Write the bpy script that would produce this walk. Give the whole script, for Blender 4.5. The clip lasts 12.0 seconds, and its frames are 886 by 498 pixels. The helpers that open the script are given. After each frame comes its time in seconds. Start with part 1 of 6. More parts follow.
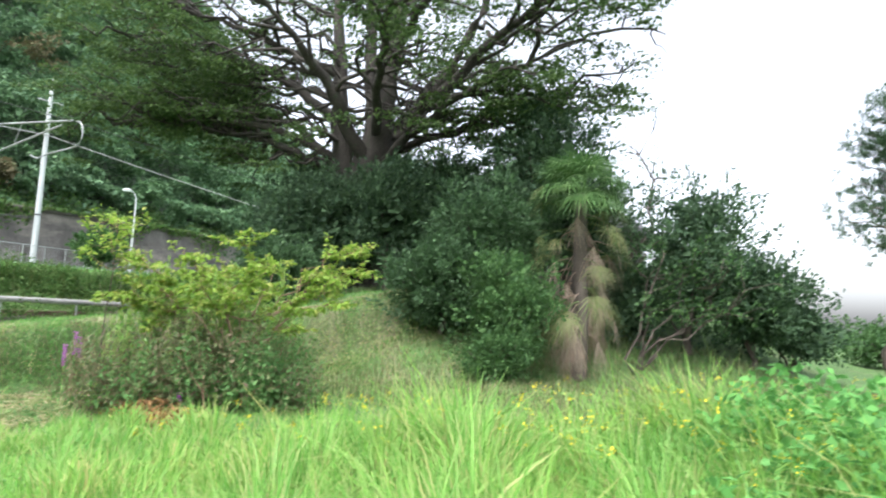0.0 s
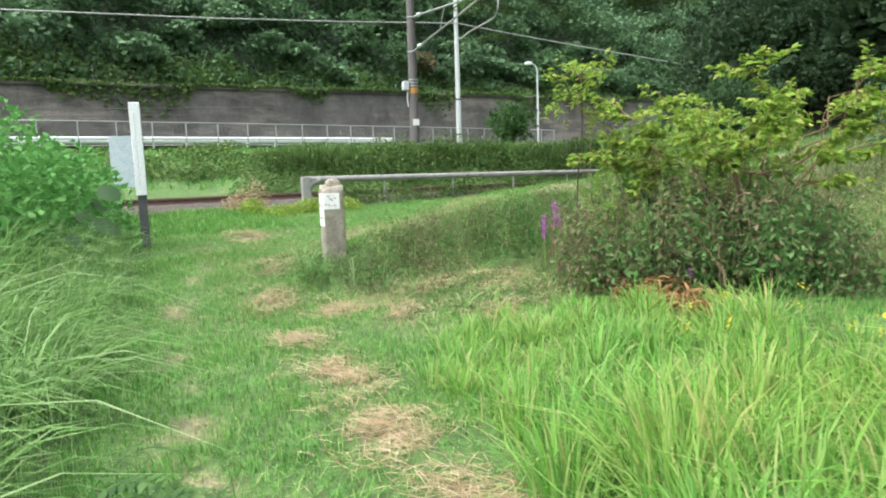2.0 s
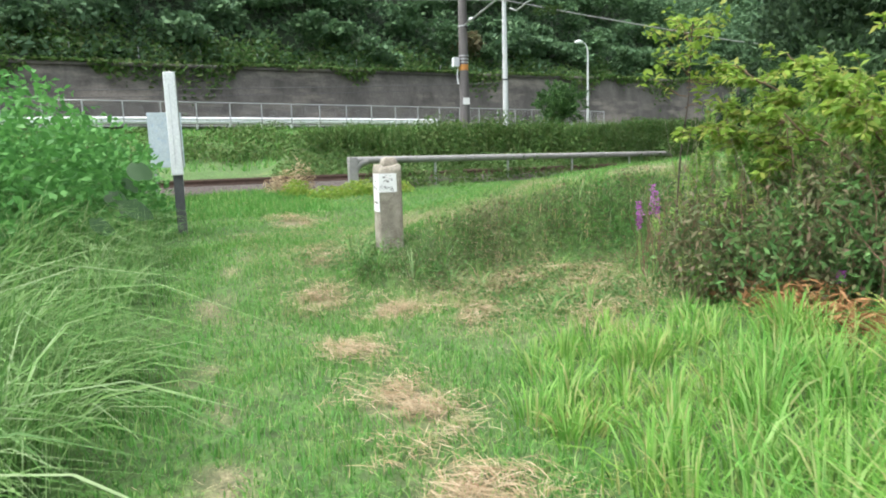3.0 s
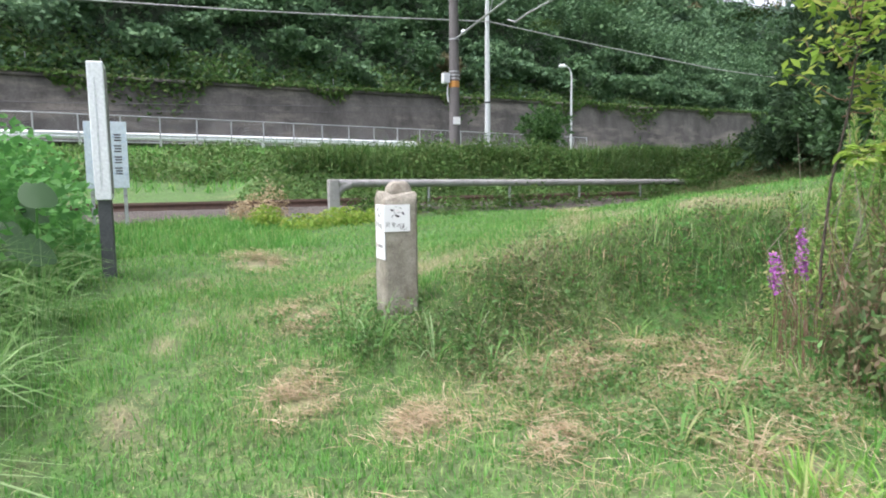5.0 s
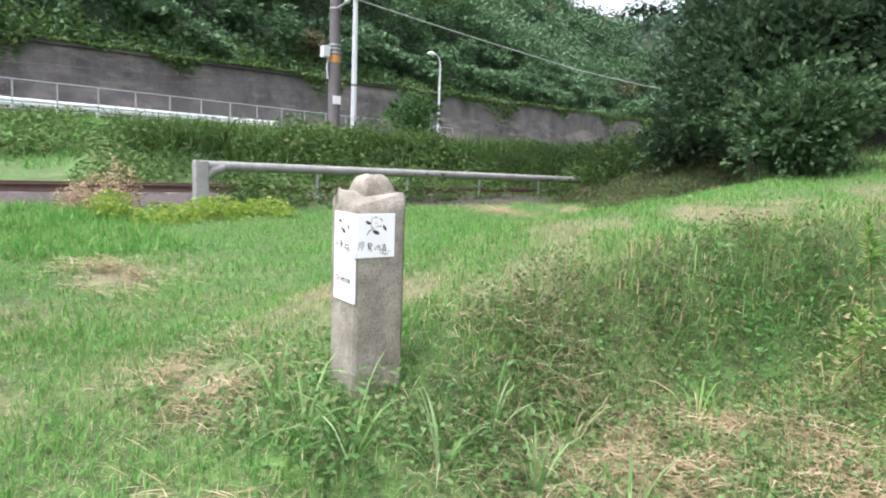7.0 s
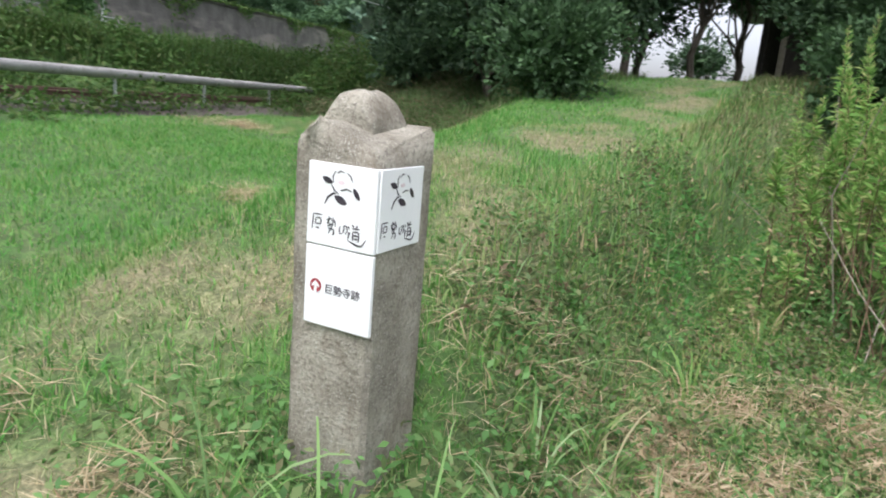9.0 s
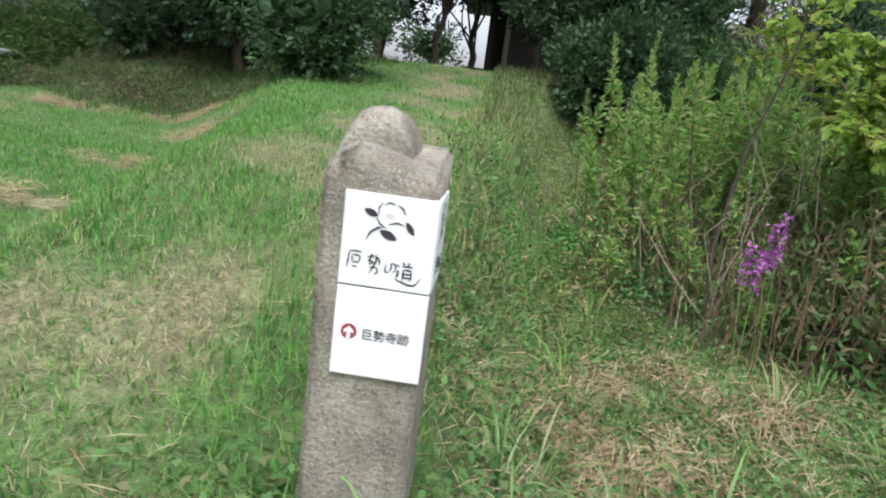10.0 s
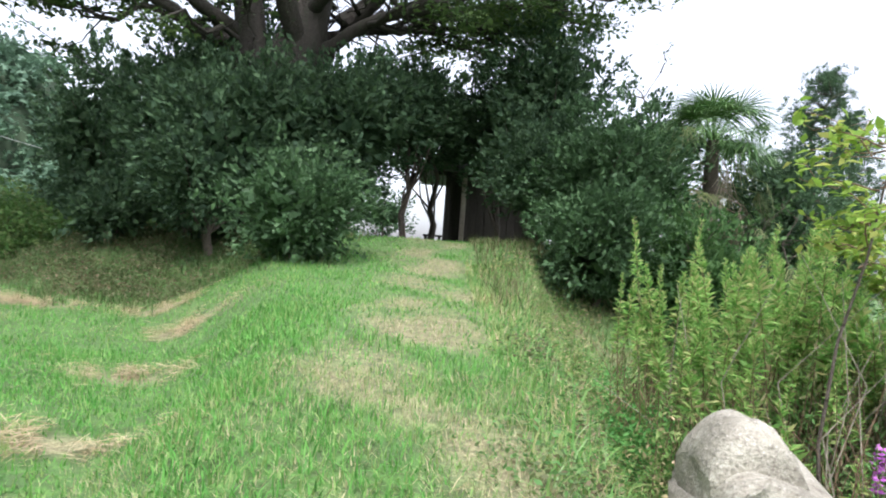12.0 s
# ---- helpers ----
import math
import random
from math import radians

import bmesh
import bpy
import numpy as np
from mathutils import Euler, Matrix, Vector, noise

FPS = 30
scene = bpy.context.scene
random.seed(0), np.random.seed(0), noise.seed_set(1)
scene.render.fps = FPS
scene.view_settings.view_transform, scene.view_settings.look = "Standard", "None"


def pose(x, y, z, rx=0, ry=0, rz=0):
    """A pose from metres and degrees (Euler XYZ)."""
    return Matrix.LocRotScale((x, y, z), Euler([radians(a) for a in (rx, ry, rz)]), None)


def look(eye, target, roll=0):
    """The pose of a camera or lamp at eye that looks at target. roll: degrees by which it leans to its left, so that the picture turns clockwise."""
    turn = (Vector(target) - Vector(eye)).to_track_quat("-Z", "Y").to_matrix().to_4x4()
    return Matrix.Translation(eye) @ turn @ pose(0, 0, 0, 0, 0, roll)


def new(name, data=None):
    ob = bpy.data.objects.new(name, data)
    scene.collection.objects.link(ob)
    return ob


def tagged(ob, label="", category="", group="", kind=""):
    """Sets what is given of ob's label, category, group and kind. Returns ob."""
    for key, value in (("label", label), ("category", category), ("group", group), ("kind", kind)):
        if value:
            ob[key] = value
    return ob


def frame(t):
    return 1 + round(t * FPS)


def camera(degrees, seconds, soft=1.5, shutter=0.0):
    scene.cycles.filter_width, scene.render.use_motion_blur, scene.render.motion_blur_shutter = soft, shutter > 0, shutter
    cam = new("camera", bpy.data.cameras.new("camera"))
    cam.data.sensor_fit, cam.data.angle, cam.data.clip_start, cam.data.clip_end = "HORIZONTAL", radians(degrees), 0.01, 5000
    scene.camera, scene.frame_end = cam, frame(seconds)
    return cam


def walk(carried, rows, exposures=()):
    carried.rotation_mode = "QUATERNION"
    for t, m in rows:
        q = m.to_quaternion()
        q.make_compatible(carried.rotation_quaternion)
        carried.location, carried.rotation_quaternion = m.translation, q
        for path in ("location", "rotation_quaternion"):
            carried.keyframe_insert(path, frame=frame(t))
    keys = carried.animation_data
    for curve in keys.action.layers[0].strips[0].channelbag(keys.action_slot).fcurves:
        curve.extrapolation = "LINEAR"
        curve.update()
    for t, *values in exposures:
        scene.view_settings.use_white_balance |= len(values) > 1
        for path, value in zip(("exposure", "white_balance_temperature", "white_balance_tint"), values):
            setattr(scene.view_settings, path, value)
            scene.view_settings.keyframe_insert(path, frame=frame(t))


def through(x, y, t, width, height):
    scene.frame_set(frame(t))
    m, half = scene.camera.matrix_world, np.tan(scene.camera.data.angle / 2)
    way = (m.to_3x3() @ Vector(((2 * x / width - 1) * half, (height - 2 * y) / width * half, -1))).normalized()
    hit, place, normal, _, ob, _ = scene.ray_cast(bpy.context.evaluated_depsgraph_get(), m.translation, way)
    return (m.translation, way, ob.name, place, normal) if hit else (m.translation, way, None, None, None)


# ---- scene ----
cam = camera(67.3, 12.0, soft=1.95, shutter=0.15)
PATH = [
    (0, (0.01, -0.023, 1.564), (-1.098, 1.63, 1.755), 3.1),
    (0.5, (-0.539, 0.058, 1.473), (-1.954, 1.471, 1.492), 1.5),
    (1, (-1.125, 0.104, 1.475), (-2.75, 1.265, 1.38), 1.0),
    (1.5, (-1.722, 0.2, 1.451), (-3.473, 1.151, 1.278), -0.1),
    (2, (-2.306, 0.33, 1.456), (-4.127, 1.122, 1.222), -1.9),
    (2.5, (-2.926, 0.313, 1.442), (-4.761, 1.063, 1.183), -0.9),
    (2.7, (-3.188, 0.367, 1.407), (-5.041, 1.06, 1.115), -1.2),
    (4.3, (-5.274, 0.724, 1.383), (-7.147, 1.385, 1.143), -2.0),
    (4.5, (-5.483, 0.752, 1.382), (-7.345, 1.449, 1.166), -1.3),
    (5, (-6.098, 0.845, 1.408), (-7.935, 1.606, 1.198), -0.6),
    (5.5, (-6.696, 0.904, 1.416), (-8.522, 1.709, 1.28), -0.3),
    (6, (-7.267, 0.912, 1.425), (-8.98, 1.939, 1.32), 1.3),
    (6.5, (-7.878, 0.99, 1.417), (-9.614, 1.973, 1.281), 0.9),
    (7, (-8.403, 0.95, 1.44), (-10.023, 2.098, 1.198), 2.1),
    (7.2, (-8.587, 0.961, 1.408), (-10.152, 2.18, 1.155), 2.1),
    (9, (-10.402, 1.061, 1.397), (-11.29, 2.796, 0.949), 4.9),
    (9.5, (-10.81, 0.969, 1.398), (-11.233, 2.872, 0.952), 6.0),
    (9.7, (-10.967, 0.968, 1.411), (-11.237, 2.901, 0.973), 6.2),
    (10, (-11.222, 0.97, 1.428), (-11.343, 2.918, 0.994), 7.3),
    (10.5, (-11.518, 0.973, 1.45), (-11.636, 2.917, 0.999), 7.2),
    (11, (-11.677, 1.136, 1.539), (-11.938, 3.075, 1.127), 6.0),
    (11.5, (-11.942, 1.208, 1.632), (-12.098, 3.202, 1.63), 5.1),
    (12, (-12.158, 1.301, 1.661), (-12.151, 3.301, 1.705), 4.2),
]
EXPOSURES = [(0.0, 1.75, 6200, 12), (1.0, 1.72, 6300, 10), (2.0, 1.48, 6450, 9), (2.7, 1.42, 6400, 10), (4.5, 1.36, 6200, 16), (5.5, 1.42, 6200, 20), (7.0, 1.52, 6150, 22),
             (8.8, 1.02, 6150, 16), (10.7, 0.76, 6150, 15), (11.0, 0.7, 6150, 15), (11.5, 1.12, 6100, 15), (12.0, 1.5, 6100, 15)]
walk(cam, [(t, look(eye, target, roll)) for t, eye, target, roll in PATH], EXPOSURES)

# ---- exposure, world and sun ----
scene.view_settings.exposure = 1.2
world = bpy.data.worlds.new("world")
scene.world = world
world.use_nodes = True
wn, wl = world.node_tree.nodes, world.node_tree.links
sky = wn.new("ShaderNodeTexSky")
sky.sky_type, sky.sun_disc, sky.sun_elevation, sky.sun_rotation = "NISHITA", False, radians(58), radians(160)
sky.air_density, sky.dust_density, sky.ozone_density = 1.0, 4.0, 1.0
soft_sky = wn.new("ShaderNodeHueSaturation")          # thin cloud takes the blue out of the sky
soft_sky.inputs["Saturation"].default_value = 0.3
wl.new(sky.outputs[0], soft_sky.inputs["Color"])
wl.new(soft_sky.outputs[0], wn["Background"].inputs[0])
wn["Background"].inputs[1].default_value = 0.15
sun = new("sun", bpy.data.lights.new("sun", "SUN"))
sun.data.energy, sun.data.angle, sun.data.color = 1.5, radians(25), (1.0, 0.97, 0.92)
sun.matrix_world = look((0, 0, 60), (14, 24, 0))


# ---- materials ----
def shader(name, rough=0.8, metal=0.0):
    m = bpy.data.materials.new(name)
    m.use_nodes = True
    n, l = m.node_tree.nodes, m.node_tree.links
    b = n["Principled BSDF"]
    b.inputs["Roughness"].default_value, b.inputs["Metallic"].default_value = rough, metal
    return m, n, l, b


def ramp(n, l, src, stops):
    r = n.new("ShaderNodeValToRGB")
    e = r.color_ramp.elements
    while len(e) < len(stops):
        e.new(0.5)
    for k, (p, c) in zip(e, stops):
        k.position, k.color = p, (*c, 1)
    l.new(src, r.inputs[0])
    return r.outputs[0]


def noise_tex(n, l, scale, detail=4.0, rough=0.6, coord="Object", stretch=(1, 1, 1)):
    tc, mp, t = n.new("ShaderNodeTexCoord"), n.new("ShaderNodeMapping"), n.new("ShaderNodeTexNoise")
    mp.inputs["Scale"].default_value = stretch
    t.inputs["Scale"].default_value, t.inputs["Detail"].default_value, t.inputs["Roughness"].default_value = scale, detail, rough
    l.new(tc.outputs[coord], mp.inputs[0])
    l.new(mp.outputs[0], t.inputs["Vector"])
    return t.outputs["Fac"]


def mix(n, l, fac, a, b, mode="MIX"):
    m = n.new("ShaderNodeMix")
    m.data_type, m.blend_type = "RGBA", mode
    for s, v in ((m.inputs[0], fac), (m.inputs[6], a), (m.inputs[7], b)):
        if hasattr(v, "links"):
            l.new(v, s)
        else:
            s.default_value = v if isinstance(v, (int, float)) else (*v, 1)
    return m.outputs[2]


def bump(n, l, b, src, strength, dist=0.01):
    k = n.new("ShaderNodeBump")
    k.inputs["Strength"].default_value, k.inputs["Distance"].default_value = strength, dist
    l.new(src, k.inputs["Height"])
    l.new(k.outputs[0], b.inputs["Normal"])


def surface(name, dark, light, scale, rough=0.8, metal=0.0, fine=40.0, bumps=0.4, dist=0.01, stain=None, stretch=(1, 1, 1), grain=0.35):
    m, n, l, b = shader(name, rough, metal)
    big = noise_tex(n, l, scale, stretch=stretch)
    small = noise_tex(n, l, fine, 3.0)
    col = ramp(n, l, big, ((0.3, dark), (0.7, light)))
    col = mix(n, l, grain, col, ramp(n, l, small, ((0.3, tuple(c * 0.6 for c in dark)), (0.7, tuple(min(1, c * 1.15) for c in light)))))
    if stain:
        s = noise_tex(n, l, scale * 2.3, 6.0, 0.7, stretch=stretch)
        fac = ramp(n, l, s, ((0.55, (0, 0, 0)), (0.68, (1, 1, 1))))
        col = mix(n, l, fac, col, stain)
    l.new(col, b.inputs["Base Color"])
    bump(n, l, b, small, bumps, dist)
    return m


def leafy(name, stops, rough=0.5, through=0.35, patch=0.0, other=(0.62, 0.7, 0.55)):
    """Foliage: each leaf takes its own shade, and lets some light through."""
    m, n, l, b = shader(name, rough)
    g = n.new("ShaderNodeNewGeometry")
    k = len(stops)
    col = ramp(n, l, g.outputs["Random Per Island"], [((i + 0.5) / k, c) for i, c in enumerate(stops)])
    if patch:
        s = noise_tex(n, l, patch, 2.0)
        col = mix(n, l, ramp(n, l, s, ((0.35, (0, 0, 0)), (0.65, (0.75, 0.75, 0.75)))), col, other, "MULTIPLY")
    l.new(col, b.inputs["Base Color"])
    b.inputs["Specular IOR Level"].default_value = 0.18
    t, mx = n.new("ShaderNodeBsdfTranslucent"), n.new("ShaderNodeMixShader")
    l.new(col, t.inputs[0])
    mx.inputs[0].default_value = through
    l.new(b.outputs[0], mx.inputs[1])
    l.new(t.outputs[0], mx.inputs[2])
    l.new(mx.outputs[0], n["Material Output"].inputs[0])
    return m


def ground_material():
    m, n, l, b = shader("grassy_soil", 0.95)
    a = noise_tex(n, l, 0.45, 5.0)
    c = noise_tex(n, l, 3.0, 5.0)
    f = noise_tex(n, l, 45.0, 3.0)
    green = ramp(n, l, c, ((0.3, (0.065, 0.16, 0.038)), (0.7, (0.125, 0.25, 0.06))))
    straw = ramp(n, l, f, ((0.3, (0.2, 0.165, 0.1)), (0.7, (0.42, 0.35, 0.22))))
    col = mix(n, l, ramp(n, l, a, ((0.55, (0, 0, 0)), (0.73, (0.65, 0.65, 0.65)))), green, straw)
    e = noise_tex(n, l, 11.0, 6.0, 0.7)
    col = mix(n, l, 0.55, col, ramp(n, l, e, ((0.35, (0.45, 0.5, 0.4)), (0.65, (1.25, 1.2, 1.1)))), "MULTIPLY")
    at = n.new("ShaderNodeAttribute")
    at.attribute_name = "worn"
    col = mix(n, l, ramp(n, l, at.outputs["Fac"], ((0.15, (0, 0, 0)), (0.75, (0.8, 0.8, 0.8)))), col, straw)
    col = mix(n, l, ramp(n, l, e, ((0.42, (0.6, 0.6, 0.6)), (0.56, (0, 0, 0)))), col, (0.075, 0.1, 0.04))
    col = mix(n, l, 0.5, col, ramp(n, l, f, ((0.3, (0.35, 0.35, 0.35)), (0.7, (1, 1, 1)))), "MULTIPLY")
    l.new(col, b.inputs["Base Color"])
    bump(n, l, b, f, 0.8, 0.03)
    return m


def wall_material():
    """Old sprayed concrete: grey, streaked downwards, with dark damp and pale lime."""
    m, n, l, b = shader("weathered_concrete_wall", 0.9)
    streak = noise_tex(n, l, 0.5, 6.0, 0.65, stretch=(1, 1, 0.7))
    blot = noise_tex(n, l, 0.14, 6.0, 0.65, stretch=(1, 1, 4.0))
    f = noise_tex(n, l, 6.0, 4.0)
    col = ramp(n, l, streak, ((0.3, (0.055, 0.053, 0.047)), (0.7, (0.155, 0.148, 0.132))))
    col = mix(n, l, ramp(n, l, blot, ((0.5, (0, 0, 0)), (0.64, (0.8, 0.8, 0.8)))), col, (0.25, 0.23, 0.195))
    run = noise_tex(n, l, 1.2, 5.0, 0.7, stretch=(1, 1, 0.14))
    col = mix(n, l, ramp(n, l, run, ((0.56, (0, 0, 0)), (0.72, (0.45, 0.45, 0.45)))), col, (0.05, 0.05, 0.045))
    col = mix(n, l, 0.4, col, ramp(n, l, f, ((0.3, (0.3, 0.3, 0.3)), (0.7, (1, 1, 1)))), "MULTIPLY")
    l.new(col, b.inputs["Base Color"])
    bump(n, l, b, f, 0.6, 0.1)
    return m


def speckled():
    """Washed concrete: pale and dark grit, brown stains, darker damp edges."""
    m, n, l, b = shader("speckled_concrete", 0.92)
    big = noise_tex(n, l, 4.0, 5.0, 0.6)
    grit = noise_tex(n, l, 75.0, 4.0, 0.65)
    dots = noise_tex(n, l, 190.0, 2.0, 0.5)
    col = ramp(n, l, big, ((0.32, (0.17, 0.155, 0.12)), (0.68, (0.42, 0.4, 0.325))))
    col = mix(n, l, ramp(n, l, grit, ((0.5, (0, 0, 0)), (0.66, (0.7, 0.7, 0.7)))), col, (0.12, 0.108, 0.085))
    col = mix(n, l, ramp(n, l, dots, ((0.58, (0, 0, 0)), (0.68, (0.7, 0.7, 0.7)))), col, (0.48, 0.46, 0.41))
    stain = noise_tex(n, l, 6.0, 6.0, 0.75, stretch=(1, 1, 0.6))
    col = mix(n, l, ramp(n, l, stain, ((0.5, (0, 0, 0)), (0.64, (0.65, 0.65, 0.65)))), col, (0.13, 0.105, 0.075))
    l.new(col, b.inputs["Base Color"])
    bump(n, l, b, grit, 1.0, 0.01)
    return m


M = {
    "ground": ground_material(),
    "wall": wall_material(),
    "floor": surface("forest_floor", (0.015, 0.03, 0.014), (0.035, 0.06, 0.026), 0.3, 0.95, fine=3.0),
    "granite": speckled(),
    "plate": surface("white_enamel_plate", (0.78, 0.8, 0.8), (0.84, 0.85, 0.85), 3.0, 0.35, fine=60.0, bumps=0.0, grain=0.04),
    "ink": surface("dark_ink", (0.03, 0.025, 0.035), (0.06, 0.05, 0.06), 30.0, 0.5, bumps=0.0),
    "red_ink": surface("dark_red_ink", (0.28, 0.03, 0.04), (0.36, 0.05, 0.06), 30.0, 0.5, bumps=0.0),
    "pink_ink": surface("faint_pink_ink", (0.72, 0.6, 0.62), (0.78, 0.68, 0.7), 30.0, 0.5, bumps=0.0),
    "white_paint": surface("weathered_white_paint", (0.68, 0.72, 0.74), (0.82, 0.85, 0.86), 3.0, 0.5, fine=30.0, bumps=0.05, stain=(0.55, 0.58, 0.58), stretch=(1, 1, 0.2)),
    "grey_paint": surface("pale_grey_paint", (0.5, 0.54, 0.56), (0.62, 0.66, 0.68), 2.0, 0.5, fine=30.0, bumps=0.05),
    "blue_panel": surface("faded_blue_panel", (0.42, 0.5, 0.56), (0.58, 0.66, 0.7), 4.0, 0.5, fine=30.0, bumps=0.02, stain=(0.34, 0.46, 0.6)),
    "dark_metal": surface("dark_grey_post", (0.05, 0.055, 0.06), (0.1, 0.105, 0.11), 5.0, 0.6),
    "galvanised": surface("galvanised_steel", (0.32, 0.34, 0.35), (0.5, 0.52, 0.53), 6.0, 0.5, 0.6, stain=(0.25, 0.24, 0.22)),
    "beam": surface("weathered_concrete_beam", (0.2, 0.2, 0.195), (0.34, 0.34, 0.33), 3.0, 0.85, fine=50.0, stain=(0.17, 0.165, 0.15)),
    "pole_dark": surface("dark_concrete_pole", (0.09, 0.085, 0.085), (0.17, 0.16, 0.16), 2.0, 0.85, fine=30.0, stretch=(1, 1, 0.15)),
    "pole_pale": surface("pale_concrete_pole", (0.42, 0.45, 0.46), (0.58, 0.61, 0.62), 1.5, 0.8, fine=20.0, stretch=(1, 1, 0.15)),
    "orange": surface("orange_band", (0.45, 0.19, 0.04), (0.6, 0.28, 0.06), 8.0, 0.6),
    "rust": surface("rusty_rail", (0.05, 0.03, 0.022), (0.11, 0.065, 0.045), 8.0, 0.75),
    "ballast": surface("grey_ballast", (0.05, 0.043, 0.037), (0.14, 0.122, 0.105), 14.0, 0.95, fine=30.0, bumps=1.0, dist=0.05),
    "sleeper": surface("weathered_sleeper", (0.08, 0.07, 0.06), (0.15, 0.135, 0.12), 5.0, 0.9),
    "asphalt": surface("asphalt", (0.04, 0.04, 0.042), (0.065, 0.065, 0.068), 2.0, 0.9),
    "wire": surface("dark_wire", (0.05, 0.05, 0.05), (0.08, 0.08, 0.08), 5.0, 0.6),
    "wire_pale": surface("pale_wire", (0.3, 0.3, 0.3), (0.4, 0.4, 0.4), 5.0, 0.5, 0.5),
    "bark": surface("rough_bark", (0.045, 0.036, 0.028), (0.12, 0.1, 0.08), 3.0, 0.95, fine=18.0, bumps=1.0, dist=0.03, stretch=(1, 1, 0.25)),
    "old_bark": surface("dark_furrowed_bark", (0.02, 0.018, 0.015), (0.065, 0.056, 0.047), 2.5, 0.95, fine=14.0, bumps=1.0, dist=0.06, stain=(0.03, 0.045, 0.022), stretch=(1, 1, 0.2)),
    "twig": surface("pale_dead_twig", (0.2, 0.17, 0.13), (0.4, 0.36, 0.29), 6.0, 0.9),
    "brown_stem": surface("brown_stems", (0.1, 0.06, 0.035), (0.22, 0.15, 0.09), 6.0, 0.9),
    "hut_wood": surface("dark_weathered_timber", (0.03, 0.026, 0.023), (0.075, 0.065, 0.056), 3.0, 0.9, fine=25.0, stretch=(1, 1, 0.1)),
    "hut_roof": surface("dark_roof", (0.06, 0.06, 0.062), (0.12, 0.12, 0.12), 3.0, 0.8),
    "camphor": leafy("broadleaf_foliage", ((0.055, 0.1, 0.035), (0.075, 0.13, 0.042), (0.11, 0.175, 0.052), (0.065, 0.115, 0.038)), 0.5, 0.42),
    "evergreen": leafy("dark_evergreen_leaves", ((0.036, 0.07, 0.038), (0.052, 0.1, 0.05), (0.085, 0.145, 0.07), (0.045, 0.086, 0.045), (0.07, 0.125, 0.058)), 0.7, 0.28),
    "bushleaf": leafy("mid_green_leaves", ((0.045, 0.105, 0.035), (0.07, 0.15, 0.045), (0.105, 0.2, 0.065), (0.055, 0.12, 0.04)), 0.6, 0.3),
    "rampbush": leafy("glossy_bush_leaves", ((0.042, 0.085, 0.038), (0.06, 0.12, 0.05), (0.09, 0.165, 0.07), (0.05, 0.1, 0.042)), 0.5, 0.3),
    "forest": leafy("hill_forest", ((0.08, 0.155, 0.085), (0.12, 0.215, 0.11), (0.165, 0.275, 0.14), (0.095, 0.175, 0.095)), 0.7, 0.25, 0.07),
    # far trees: distance haze is put into these paler, bluer leaf colours
    "forest_haze": leafy("haze_tinted_hill_trees", ((0.1, 0.17, 0.12), (0.12, 0.2, 0.135), (0.14, 0.22, 0.15)), 0.7, 0.25, 0.05),
    "forest_brown": leafy("brownish_hill_tree", ((0.12, 0.11, 0.06), (0.16, 0.14, 0.08), (0.12, 0.13, 0.06)), 0.7, 0.25),
    "vine": leafy("climbing_weeds", ((0.06, 0.13, 0.035), (0.09, 0.18, 0.045), (0.12, 0.22, 0.06), (0.13, 0.17, 0.06)), 0.6, 0.3, 0.4),
    "rimweed": leafy("wall_top_creepers", ((0.08, 0.17, 0.05), (0.11, 0.22, 0.06), (0.14, 0.26, 0.075), (0.16, 0.2, 0.09)), 0.6, 0.35, 0.15),
    "limeleaf": leafy("yellow_green_leaves", ((0.16, 0.28, 0.04), (0.22, 0.36, 0.055), (0.3, 0.43, 0.075), (0.19, 0.33, 0.055), (0.36, 0.4, 0.1)), 0.5, 0.5),
    "goldenrod": leafy("fresh_weed_leaves", ((0.16, 0.34, 0.08), (0.23, 0.44, 0.11), (0.32, 0.54, 0.15), (0.38, 0.56, 0.18), (0.5, 0.5, 0.22)), 0.55, 0.55),
    "undergreen": leafy("mixed_low_leaves", ((0.08, 0.18, 0.055), (0.115, 0.25, 0.075), (0.155, 0.3, 0.1), (0.2, 0.2, 0.1), (0.1, 0.22, 0.06)), 0.6, 0.35),
    "dullleaf": leafy("dull_undergrowth", ((0.08, 0.13, 0.05), (0.13, 0.17, 0.065), (0.18, 0.15, 0.09), (0.08, 0.14, 0.05), (0.22, 0.17, 0.11)), 0.6, 0.3),
    "grass": leafy("lawn_grass", ((0.07, 0.21, 0.045), (0.09, 0.28, 0.055), (0.12, 0.34, 0.068), (0.16, 0.37, 0.085), (0.25, 0.37, 0.13)), 0.5, 0.4, 0.7, (1.15, 1.0, 1.0)),
    "worn": leafy("worn_dry_grass", ((0.13, 0.26, 0.065), (0.22, 0.3, 0.11), (0.38, 0.35, 0.2), (0.5, 0.43, 0.28), (0.17, 0.3, 0.09)), 0.6, 0.35),
    # darker grass for the mound flank, with the shade of the trees in its colour
    "dim": leafy("shade_darkened_grass", ((0.07, 0.14, 0.048), (0.1, 0.18, 0.06), (0.13, 0.2, 0.075), (0.19, 0.19, 0.1)), 0.6, 0.35, 0.9),
    "tallgrass": leafy("tall_bright_grass", ((0.1, 0.27, 0.05), (0.14, 0.36, 0.065), (0.19, 0.42, 0.08), (0.27, 0.46, 0.14), (0.12, 0.32, 0.06), (0.33, 0.4, 0.16)), 0.42, 0.45, 0.9, (1.3, 1.0, 0.9)),
